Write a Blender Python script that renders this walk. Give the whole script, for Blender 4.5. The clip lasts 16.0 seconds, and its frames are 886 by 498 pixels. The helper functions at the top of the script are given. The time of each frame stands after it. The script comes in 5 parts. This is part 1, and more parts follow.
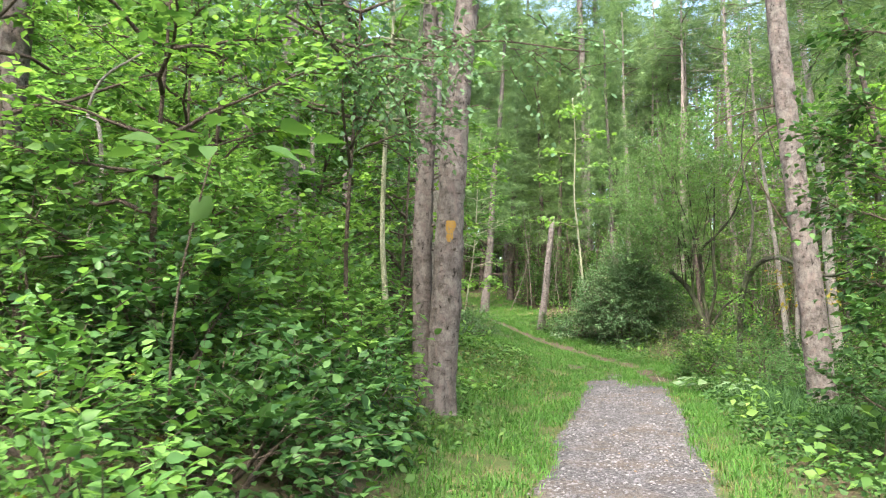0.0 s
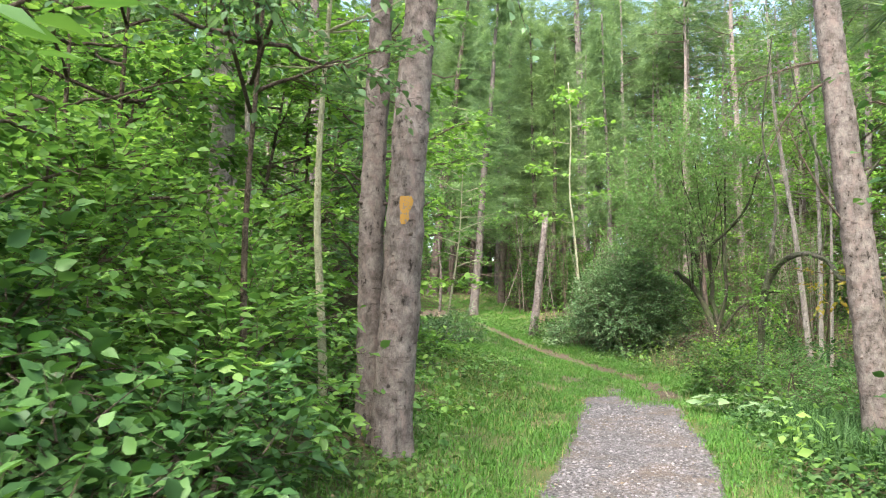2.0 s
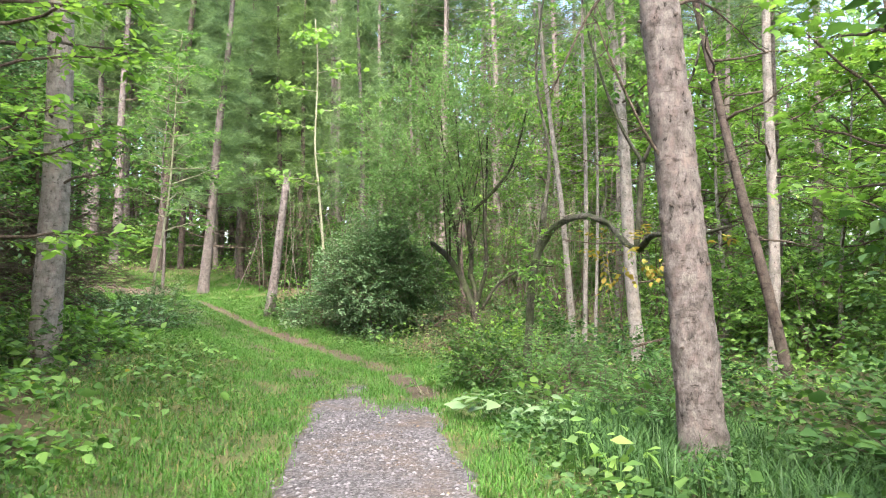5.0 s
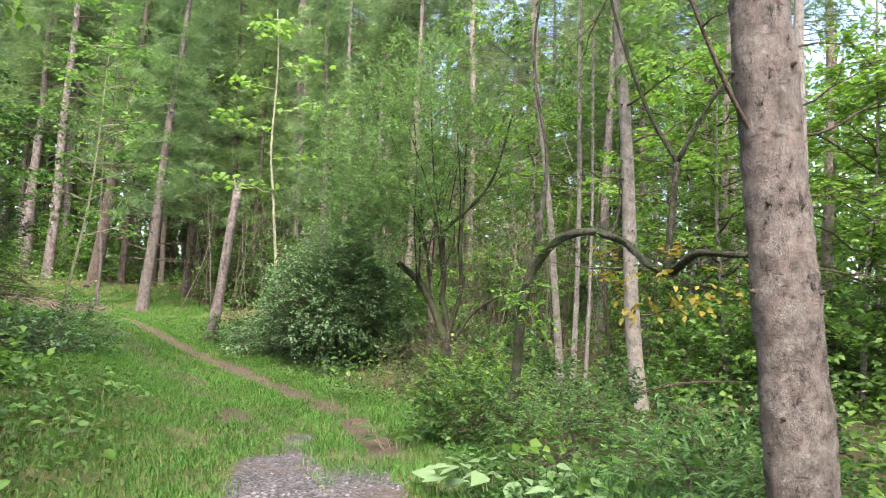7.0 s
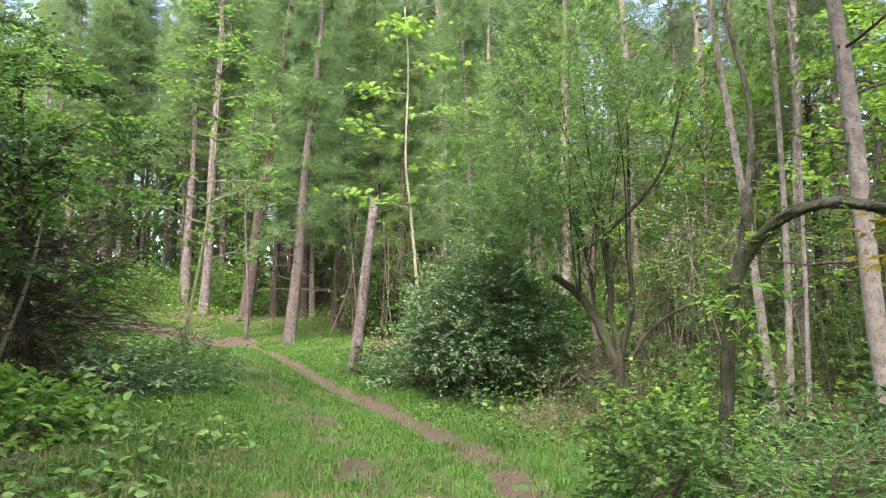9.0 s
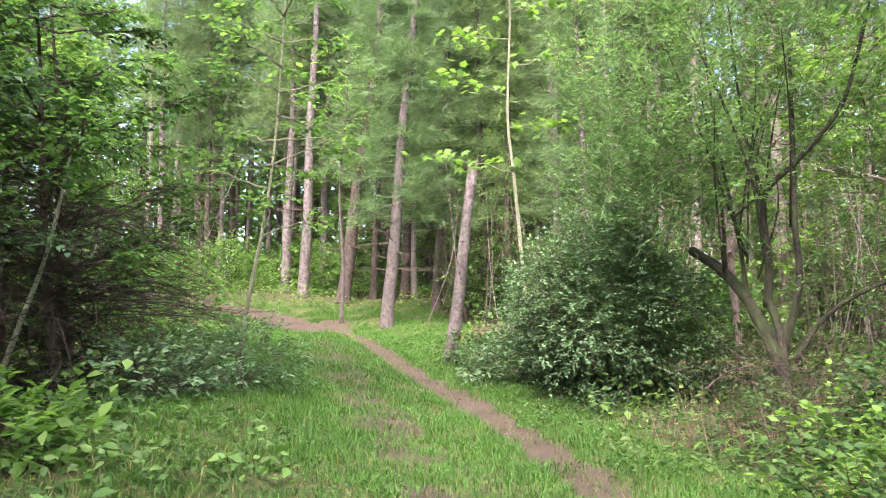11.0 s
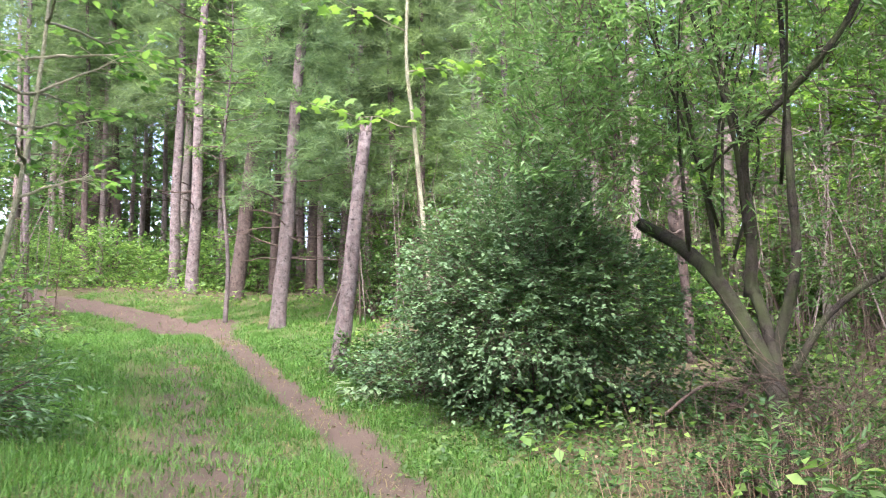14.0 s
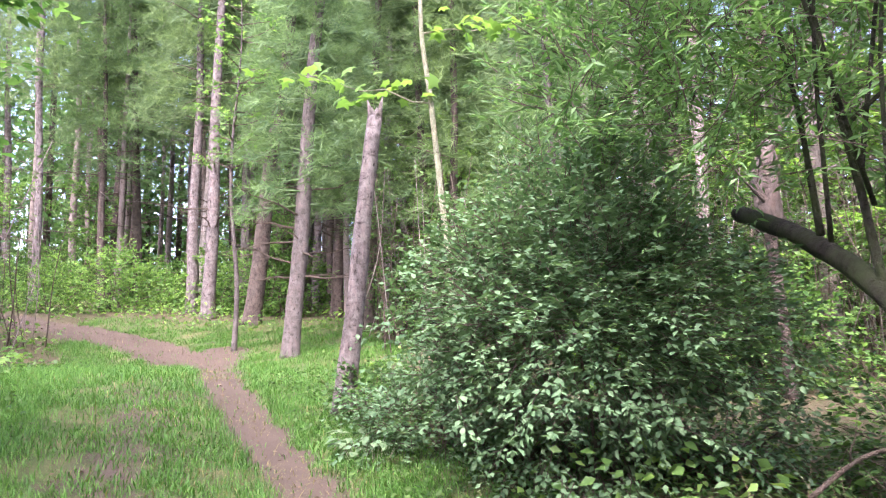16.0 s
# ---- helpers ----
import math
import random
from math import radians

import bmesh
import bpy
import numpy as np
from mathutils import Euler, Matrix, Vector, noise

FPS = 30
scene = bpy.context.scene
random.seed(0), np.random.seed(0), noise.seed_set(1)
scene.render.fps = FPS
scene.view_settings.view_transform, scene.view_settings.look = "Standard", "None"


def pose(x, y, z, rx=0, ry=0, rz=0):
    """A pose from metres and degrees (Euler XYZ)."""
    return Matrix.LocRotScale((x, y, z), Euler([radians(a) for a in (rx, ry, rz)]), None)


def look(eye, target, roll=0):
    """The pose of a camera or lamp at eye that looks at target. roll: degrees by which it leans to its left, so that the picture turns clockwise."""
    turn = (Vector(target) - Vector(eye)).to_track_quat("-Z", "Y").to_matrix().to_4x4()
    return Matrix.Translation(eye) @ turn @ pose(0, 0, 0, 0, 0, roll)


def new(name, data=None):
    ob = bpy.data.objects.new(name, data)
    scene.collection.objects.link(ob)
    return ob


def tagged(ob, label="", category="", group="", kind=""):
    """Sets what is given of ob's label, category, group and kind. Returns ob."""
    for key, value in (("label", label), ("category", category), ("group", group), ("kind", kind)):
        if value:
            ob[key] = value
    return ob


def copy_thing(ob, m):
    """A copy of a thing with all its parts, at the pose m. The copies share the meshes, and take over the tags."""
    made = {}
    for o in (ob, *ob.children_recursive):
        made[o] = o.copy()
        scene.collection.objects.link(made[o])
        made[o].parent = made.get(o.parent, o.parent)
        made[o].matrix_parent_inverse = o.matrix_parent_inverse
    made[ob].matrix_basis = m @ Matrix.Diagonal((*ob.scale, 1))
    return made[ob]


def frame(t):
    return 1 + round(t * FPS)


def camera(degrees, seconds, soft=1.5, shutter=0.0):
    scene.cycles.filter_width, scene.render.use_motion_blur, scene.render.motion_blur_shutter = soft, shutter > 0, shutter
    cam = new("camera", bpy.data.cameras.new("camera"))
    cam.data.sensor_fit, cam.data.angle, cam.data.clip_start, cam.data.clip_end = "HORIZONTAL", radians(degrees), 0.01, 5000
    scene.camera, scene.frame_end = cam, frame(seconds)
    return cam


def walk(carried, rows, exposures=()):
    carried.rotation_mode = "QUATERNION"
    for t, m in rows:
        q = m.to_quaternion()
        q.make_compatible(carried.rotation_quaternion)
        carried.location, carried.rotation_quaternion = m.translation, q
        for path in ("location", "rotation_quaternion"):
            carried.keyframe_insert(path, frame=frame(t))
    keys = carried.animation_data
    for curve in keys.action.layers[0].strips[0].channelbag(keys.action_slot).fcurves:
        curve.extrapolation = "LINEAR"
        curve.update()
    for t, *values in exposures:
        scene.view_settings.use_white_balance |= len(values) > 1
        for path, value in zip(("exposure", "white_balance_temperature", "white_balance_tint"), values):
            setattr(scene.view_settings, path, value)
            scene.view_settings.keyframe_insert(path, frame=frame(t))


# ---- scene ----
cam = camera(60.5, 16.0, soft=1.05, shutter=0.25)
METRES, EYE, TILT, LEAN, TURN = 19.0, 1.5, 4.2, 0.0, 0.0
ROWS = [
    (0.0, 0.0, 0.0, 0.0, 0.0, 0.0, -0.0),
    (0.5, 0.0081, 0.0323, -0.0033, -0.44, -0.3, 0.97),
    (1.0, 0.013, 0.0606, -0.0045, -0.28, -0.9, 2.22),
    (1.5, 0.0155, 0.0947, -0.0057, 0.63, -0.88, 0.62),
    (2.0, 0.021, 0.1231, -0.0087, -0.36, 0.2, -0.19),
    (2.5, 0.0316, 0.156, -0.0095, -2.79, 0.26, 3.48),
    (3.0, 0.0425, 0.1912, -0.0174, -5.99, 0.54, 0.14),
    (3.5, 0.055, 0.22, -0.0175, -13.24, 1.09, -1.82),
    (4.0, 0.0657, 0.2479, -0.0201, -7.49, 1.0, 2.36),
    (4.5, 0.0707, 0.2763, -0.0268, -8.53, -0.0, -0.36),
    (5.0, 0.0748, 0.3065, -0.0253, -18.41, -1.21, -1.33),
    (7.5, 0.1171, 0.4487, -0.0358, -21.06, 1.41, -3.29),
    (8.0, 0.125, 0.4762, -0.0414, -15.28, 1.54, -2.77),
    (8.5, 0.1346, 0.509, -0.0402, -10.04, 2.05, -2.57),
    (9.0, 0.1471, 0.5398, -0.0451, -9.32, 2.39, -0.34),
    (9.5, 0.1565, 0.5672, -0.0474, -8.51, 1.44, 0.57),
    (10.0, 0.1608, 0.6008, -0.0471, -3.81, 0.95, -1.85),
    (12.5, 0.1931, 0.7412, -0.0554, 1.45, 2.51, 1.77),
    (13.0, 0.2012, 0.7689, -0.0539, 1.38, 3.16, 1.33),
    (13.5, 0.2071, 0.8025, -0.0604, -1.13, 2.25, 0.05),
    (14.0, 0.2145, 0.8312, -0.0615, -5.86, 0.64, 0.4),
    (14.5, 0.2233, 0.8612, -0.0632, -6.31, -0.04, 1.81),
    (15.0, 0.2284, 0.8917, -0.0696, -4.18, -0.24, 1.52),
    (15.5, 0.2326, 0.9256, -0.0677, -3.23, 0.33, -0.75),
    (16.0, 0.2389, 0.9609, -0.0701, -2.44, 2.46, 1.21),
]
walk(cam, [(t, pose(0, 0, EYE, TILT, LEAN, TURN) @ pose(METRES * x, METRES * y, METRES * z, 90 + pitch, roll, yaw)) for t, x, y, z, yaw, pitch, roll in ROWS],
     [(0.0, 2.72, 6700, 8), (5.0, 2.9, 6600, 13), (8.0, 2.56, 6750, 15), (9.0, 2.66, 6700, 18), (10.0, 3.05, 6650, 23), (12.5, 2.9, 6300, 24), (14.5, 3.08, 6100, 30), (16.0, 3.2, 6050, 34)])

# ---- light: a bright, lightly veiled sky and a soft high sun ----
SUN_EL, SUN_AZ = 56.0, 199.0
world = bpy.data.worlds.new("sky")
world.use_nodes = True
scene.world = world
wn = world.node_tree.nodes
sky = wn.new("ShaderNodeTexSky")
sky.sky_type, sky.sun_disc = "NISHITA", False
sky.sun_elevation, sky.sun_rotation = radians(SUN_EL), radians(SUN_AZ)
sky.air_density, sky.dust_density = 1.0, 4.0
wn["Background"].inputs["Strength"].default_value = 0.15
world.node_tree.links.new(sky.outputs[0], wn["Background"].inputs["Color"])
sun = new("sun", bpy.data.lights.new("sun", "SUN"))
sun.data.energy, sun.data.angle, sun.data.color = 2.2, radians(40), (1.0, 0.98, 0.94)
_a, _e = radians(SUN_AZ), radians(SUN_EL)
sun.matrix_world = look((0, 0, 0), (-math.sin(_a) * math.cos(_e), -math.cos(_a) * math.cos(_e), -math.sin(_e)))

# ---- materials ----


def material(name):
    m = bpy.data.materials.new(name)
    m.use_nodes = True
    t = m.node_tree
    return m, t, t.nodes["Principled BSDF"]


def node(t, kind, **values):
    n = t.nodes.new(kind)
    for key, value in values.items():
        n.inputs[key].default_value = value
    return n


def ramp(t, factor, stops):
    n = t.nodes.new("ShaderNodeValToRGB")
    e = n.color_ramp.elements
    while len(e) < len(stops):
        e.new(0.5)
    for k, (p, c) in zip(e, stops):
        k.position, k.color = p, (*c, 1)
    t.links.new(factor, n.inputs[0])
    return n.outputs[0]


def noise_tex(t, scale, detail=4, vector=None, rough=0.6):
    n = node(t, "ShaderNodeTexNoise", Scale=scale, Detail=detail, Roughness=rough)
    t.links.new(vector if vector else t.nodes.new("ShaderNodeTexCoord").outputs["Object"], n.inputs["Vector"])
    return n.outputs["Fac"]


def mixed(t, factor, a, b, mode="MIX"):
    n = t.nodes.new("ShaderNodeMix")
    n.data_type, n.blend_type = "RGBA", mode
    for v, k in ((factor, 0), (a, 6), (b, 7)):
        if isinstance(v, (int, float)):
            n.inputs[k].default_value = v
        elif isinstance(v, tuple):
            n.inputs[k].default_value = (*v, 1)
        else:
            t.links.new(v, n.inputs[k])
    return n.outputs[2]


def bump(t, bsdf, height, strength, distance=0.02):
    n = node(t, "ShaderNodeBump", Strength=strength, Distance=distance)
    t.links.new(height, n.inputs["Height"])
    t.links.new(n.outputs[0], bsdf.inputs["Normal"])


def leaf_material(name, dark, mid, light, through_light=0.4, rough=0.5, odd=None):
    """Leaves: each leaf its own green, light shining through the blade."""
    m, t, b = material(name)
    geo = t.nodes.new("ShaderNodeNewGeometry")
    stops = [(0.0, dark), (0.5, mid), (0.93, light)]
    if odd:
        stops += [(0.988, light), (0.994, odd)]
    col = ramp(t, geo.outputs["Random Per Island"], stops)
    patch = noise_tex(t, 0.7, 3)
    col = mixed(t, 0.55, col, ramp(t, patch, [(0.3, (0.62, 0.66, 0.6)), (0.7, (1.25, 1.2, 1.1))]), "MULTIPLY")
    info = t.nodes.new("ShaderNodeObjectInfo")
    col = mixed(t, 0.5, col, ramp(t, info.outputs["Random"], [(0.0, (0.8, 0.9, 0.85)), (1.0, (1.2, 1.1, 0.95))]), "MULTIPLY")
    t.links.new(col, b.inputs["Base Color"])
    b.inputs["Roughness"].default_value = rough
    b.inputs["Specular IOR Level"].default_value = 0.22
    tr = t.nodes.new("ShaderNodeBsdfTranslucent")
    t.links.new(mixed(t, 1.0, col, (1.25, 1.3, 0.8), "MULTIPLY"), tr.inputs["Color"])
    mx = node(t, "ShaderNodeMixShader", Fac=through_light)
    t.links.new(b.outputs[0], mx.inputs[1])
    t.links.new(tr.outputs[0], mx.inputs[2])
    t.links.new(mx.outputs[0], t.nodes["Material Output"].inputs["Surface"])
    return m


def bark_material(name, deep, plate, pale, scale=1.0, moss=0.0):
    m, t, b = material(name)
    co = t.nodes.new("ShaderNodeTexCoord")
    mp = t.nodes.new("ShaderNodeMapping")
    mp.inputs["Scale"].default_value = (scale, scale, scale * 0.5)
    t.links.new(co.outputs["Object"], mp.inputs["Vector"])
    flakes = noise_tex(t, 16, 6, mp.outputs[0], 0.72)
    plates = ramp(t, flakes, [(0.34, (0, 0, 0)), (0.41, (0.7, 0.7, 0.7)), (0.58, (1, 1, 1))])
    cross = t.nodes.new("ShaderNodeMapping")
    cross.inputs["Scale"].default_value = (scale * 0.6, scale * 0.6, scale * 1.9)
    t.links.new(co.outputs["Object"], cross.inputs["Vector"])
    cracks = ramp(t, noise_tex(t, 15, 4, cross.outputs[0], 0.6), [(0.28, (0.4, 0.38, 0.36)), (0.42, (1, 1, 1))])
    grain = noise_tex(t, 70, 6, mp.outputs[0], 0.75)
    big = noise_tex(t, 7, 5, co.outputs["Object"], 0.7)
    col = mixed(t, ramp(t, big, [(0.38, (0, 0, 0)), (0.6, (1, 1, 1))]), plate, pale)
    col = mixed(t, 0.6, col, ramp(t, grain, [(0.3, (0.5, 0.47, 0.45)), (0.62, (1.2, 1.17, 1.15))]), "MULTIPLY")
    col = mixed(t, ramp(t, noise_tex(t, 11, 4, mp.outputs[0], 0.65), [(0.5, (0, 0, 0)), (0.66, (0.7, 0.7, 0.7))]), col, tuple(min(1.0, v * k) for v, k in zip(pale, (1.0, 0.86, 0.84))))
    col = mixed(t, 1.0, col, cracks, "MULTIPLY")
    col = mixed(t, plates, deep, col)
    if moss:
        mo = ramp(t, noise_tex(t, 3.1, 5), [(0.55 - moss * 0.25, (0, 0, 0)), (0.68, (1, 1, 1))])
        col = mixed(t, mo, col, (0.05, 0.066, 0.026))
    t.links.new(col, b.inputs["Base Color"])
    b.inputs["Roughness"].default_value = 0.92
    b.inputs["Specular IOR Level"].default_value = 0.15
    h = t.nodes.new("ShaderNodeMath")
    h.operation = "MULTIPLY_ADD"
    h.inputs[1].default_value = 0.6
    t.links.new(plates, h.inputs[0])
    t.links.new(grain, h.inputs[2])
    bump(t, b, h.outputs[0], 1.0, 0.03)
    return m


PINE_BARK = bark_material("pine_bark", (0.028, 0.023, 0.02), (0.096, 0.082, 0.075), (0.205, 0.184, 0.172))
MID_BARK = bark_material("brown_bark", (0.034, 0.029, 0.025), (0.09, 0.079, 0.071), (0.155, 0.139, 0.127))
DARK_BARK = bark_material("dark_bark", (0.025, 0.02, 0.016), (0.07, 0.055, 0.045), (0.12, 0.1, 0.085))
GREY_BARK = bark_material("grey_bark", (0.08, 0.071, 0.06), (0.19, 0.176, 0.154), (0.32, 0.3, 0.272), 1.6)
ARCH_BARK = bark_material("lichen_bark", (0.012, 0.011, 0.008), (0.042, 0.038, 0.028), (0.13, 0.13, 0.105), 3.2, 0.5)
MOSSY_BARK = bark_material("mossy_bark", (0.01, 0.009, 0.007), (0.03, 0.027, 0.021), (0.064, 0.058, 0.046), 1.6, 0.5)
SAPLING_BARK = bark_material("sapling_bark", (0.16, 0.17, 0.1), (0.25, 0.265, 0.165), (0.33, 0.34, 0.24), 3.0)
TWIG_BARK = bark_material("twig_bark", (0.04, 0.03, 0.022), (0.09, 0.07, 0.052), (0.14, 0.115, 0.09), 3.0)
DEAD_WOOD = bark_material("dead_wood", (0.08, 0.064, 0.055), (0.18, 0.152, 0.132), (0.26, 0.23, 0.207), 2.0)

BROAD = leaf_material("broad_leaf", (0.054, 0.122, 0.035), (0.0955, 0.191, 0.0536), (0.169, 0.291, 0.0816), 0.52)
BRIGHT = leaf_material("bright_leaf", (0.0832, 0.175, 0.0345), (0.13, 0.245, 0.0529), (0.187, 0.315, 0.0747), 0.52)
BRAMBLE = leaf_material("bramble_leaf", (0.0517, 0.127, 0.0345), (0.0862, 0.184, 0.0483), (0.144, 0.27, 0.069), 0.42, 0.42, (0.22, 0.2, 0.03))
OLIVE = leaf_material("olive_leaf", (0.06, 0.122, 0.063), (0.09, 0.168, 0.088), (0.118, 0.2, 0.112), 0.32, 0.7)
WILLOW = leaf_material("willow_leaf", (0.0641, 0.139, 0.0474), (0.0981, 0.193, 0.0682), (0.151, 0.262, 0.119), 0.52, 0.45)
NEEDLE = leaf_material("pine_needle", (0.0683, 0.121, 0.0568), (0.114, 0.184, 0.083), (0.168, 0.253, 0.109), 0.45, 0.5)
HERB = leaf_material("herb_leaf", (0.0314, 0.0748, 0.0212), (0.0518, 0.11, 0.0298), (0.0864, 0.157, 0.044), 0.4, 0.5)
WEED = leaf_material("dark_weed", (0.0221, 0.0612, 0.0187), (0.0382, 0.0918, 0.0272), (0.068, 0.14, 0.0425), 0.35, 0.5)
PALE = leaf_material("pale_leaf", (0.09, 0.16, 0.075), (0.12, 0.19, 0.095), (0.16, 0.235, 0.13), 0.25, 0.45)
AUTUMN = leaf_material("turning_leaf", (0.15, 0.17, 0.03), (0.22, 0.15, 0.03), (0.26, 0.23, 0.05), 0.4)
EMERALD = leaf_material("lush_grass", (0.0493, 0.13, 0.0269), (0.0718, 0.179, 0.0359), (0.112, 0.238, 0.0538), 0.42, 0.5)
GRASS = leaf_material("grass_blade", (0.0368, 0.105, 0.0189), (0.0573, 0.149, 0.0268), (0.0861, 0.193, 0.0393), 0.38, 0.5, (0.2, 0.17, 0.07))
DRY = leaf_material("dry_grass", (0.111, 0.102, 0.0425), (0.153, 0.14, 0.0638), (0.212, 0.187, 0.0935), 0.3, 0.7)
LITTER = leaf_material("dead_leaf", (0.06, 0.038, 0.024), (0.105, 0.072, 0.047), (0.18, 0.135, 0.098), 0.1, 0.8)

# ---- plan of the ground ----
PATH_A, PATH_B = 0.05, 0.24
TRACK = [(4.6, 15.5), (4.85, 18.0), (4.72, 20.0), (4.35, 22.5), (3.95, 24.4), (3.3, 26.0), (2.6, 27.6), (1.75, 29.6), (1.15, 31.7), (0.3, 33.9), (-1.7, 36.6), (-4.1, 38.2), (-7.5, 39.6), (-14.0, 41.5)]
SPUR = [(0.5, 32.8), (0.45, 34.4), (0.3, 36.0)]


def smooth(a, b, x):
    u = np.clip((x - a) / (b - a), 0, 1)
    return u * u * (3 - 2 * u)


def wave(x, y, s):
    """Soft unevenness, about -1 to 1."""
    return (np.sin(1.7 * x + 0.6 * y + s) + np.sin(-0.9 * x + 1.9 * y + 2.1 * s) + np.sin(2.9 * x - 1.3 * y + 3.7 * s)) / 3


def to_line(x, y, line):
    """Distance in plan to a line of points."""
    x, y = np.asarray(x, float), np.asarray(y, float)
    best = np.full(np.broadcast(x, y).shape, 1e9)
    for (ax, ay), (bx, by) in zip(line, line[1:]):
        dx, dy = bx - ax, by - ay
        u = np.clip(((x - ax) * dx + (y - ay) * dy) / (dx * dx + dy * dy), 0, 1)
        best = np.minimum(best, np.hypot(x - ax - u * dx, y - ay - u * dy))
    return best


def path_offset(x, y):
    """Metres to the right of the walk's middle line."""
    y = np.asarray(y, float)
    mid = PATH_A + PATH_B * np.minimum(y, 18.0)
    back = np.interp(y, [18, 22, 26, 30, 34, 38], [0, -0.9, -2.0, -3.3, -4.6, -6.5])
    return np.asarray(x, float) - mid - np.where(y > 18, back, 0)


def ground_z(x, y):
    x, y = np.asarray(x, float), np.asarray(y, float)
    z = np.interp(y, [-400, 0, 17, 21, 24, 28, 34, 37, 40, 46, 60, 100, 400], [-0.1, -0.1, -0.1, -0.02, 0.08, 0.48, 1.05, 1.48, 2.02, 2.6, 3.4, 4, 4])
    d = -(x - PATH_A - PATH_B * np.clip(y, 0, 19))
    z = z + (0.55 * smooth(0.9, 4.0, d) + 0.02 * np.clip(d - 4, 0, 30)) * smooth(34.5, 28, y) + 0.07 * np.clip(-x - 1, 0, 12) * smooth(30, 38, y)
    off = np.abs(path_offset(x, y))
    z = z + 0.05 * wave(x, y, 0.4) * smooth(0.6, 2.5, off) + 0.012 * wave(3 * x, 3 * y, 1.3)
    return z - 0.05 * smooth(0.5, 0.2, to_line(x, y, TRACK))


def gravel_mask(x, y):
    d = np.abs(path_offset(x, y))
    edge = 0.83 + 0.07 * wave(1.6 * x, 1.6 * y, 0.7) + 0.06 * wave(6.3 * x, 5.1 * y, 1.7) + 0.04 * wave(17 * x, 13 * y, 0.3)
    return smooth(edge + 0.12, edge - 0.12, d + 0.13 * (path_offset(x, y) > 0)) * smooth(17.4, 15.8, np.asarray(y) + 0.9 * wave(2.5 * x, 2.5 * y, 0.2)) * (1 - 0.85 * smooth(14.2, 16.0, np.asarray(y)) * smooth(-0.45, 0.1, path_offset(x, y)))


def dirt_mask(x, y):
    wide = np.interp(y, [15, 18, 21, 26, 30, 34, 45], [0.16, 0.25, 0.26, 0.29, 0.4, 0.68, 0.7])
    a = smooth(wide + 0.14, wide - 0.12, to_line(x, y, TRACK) + 0.09 * wave(3 * x, 3 * y, 0.9) + 0.06 * wave(9 * x, 9 * y, 2.2)) * np.clip(0.85 + 0.4 * wave(2.3 * x, 2.3 * y, 3.1) + smooth(23, 27, np.asarray(y)), 0, 1)
    b = 0.9 * smooth(0.85, 0.3, to_line(x, y, SPUR) + 0.1 * wave(3 * x, 3 * y, 1.9))
    worn = 0.6 * smooth(0.45, 0.1, np.minimum(to_line(x, y, [(3.35, 17.5), (3.15, 19.2)]), to_line(x, y, [(2.95, 22.3), (2.85, 23.2)])) + 0.25 * wave(4 * x, 4 * y, 0.5))
    thin = 0.45 * smooth(0.75, 0.1, to_line(x, y, [(2.75, 20.5), (2.3, 24.0), (1.5, 28.0), (0.5, 31.5)]) + 0.35 * wave(2.6 * x, 2.6 * y, 1.4) + 0.2 * wave(7 * x, 7 * y, 0.6))
    return np.clip(np.maximum(np.maximum(np.maximum(a, b), worn), thin) * smooth(15.2, 16.6, np.asarray(y)), 0, 1)


def grass_mask(x, y):
    d = path_offset(x, y)
    left = np.interp(y, [0, 6, 12, 18, 22, 26, 30, 36, 41], [1.5, 1.9, 2.7, 3.7, 3.5, 2.9, 2.4, 2.0, 2.0])
    right = np.interp(y, [0, 8, 14, 18, 24, 28, 32, 36], [1.2, 1.35, 1.7, 2.0, 2.7, 2.8, 3.4, 5.5])
    return smooth(left + 0.5, left - 0.4, -d + 0.3 * wave(x, y, 1.1)) * smooth(right + 0.4, right - 0.3, d + 0.25 * wave(x, y, 2.2)) * smooth(42, 37, np.asarray(y))


# ---- building helpers ----


def mesh_object(name, verts, faces, mat, smooth_faces=True):
    """A mesh of triangles from arrays."""
    verts, faces = np.asarray(verts, np.float32), np.asarray(faces, np.int32)
    me = bpy.data.meshes.new(name)
    me.vertices.add(len(verts))
    me.vertices.foreach_set("co", verts.ravel())
    n = faces.shape[1]
    me.loops.add(faces.size)
    me.loops.foreach_set("vertex_index", faces.ravel())
    me.polygons.add(len(faces))
    me.polygons.foreach_set("loop_start", np.arange(0, faces.size, n, dtype=np.int32))
    me.polygons.foreach_set("use_smooth", np.full(len(faces), smooth_faces))
    me.update(calc_edges=True)
    me.materials.append(mat)
    return new(name, me)


def origin(ob):
    """Where a thing, or a part that lies at its thing's origin, has its own zero."""
    return ob.location + ob.parent.location if ob.parent else ob.location


def part(name, verts, faces, mat, parent, label="", smooth_faces=True):
    ob = mesh_object(name, np.asarray(verts, float) - np.array(origin(parent)), faces, mat, smooth_faces)
    ob.parent = parent
    return tagged(ob, label)


def mass(name, verts, faces, mat, parent, label=""):
    """A joined part that nobody could count."""
    return tagged(part(name, verts, faces, mat, parent, label), kind="stuff")


def thing(name, place, label, category, group=""):
    ob = new(name)
    ob.location = place
    ob.empty_display_size = 0.2
    return tagged(ob, label, category, group)


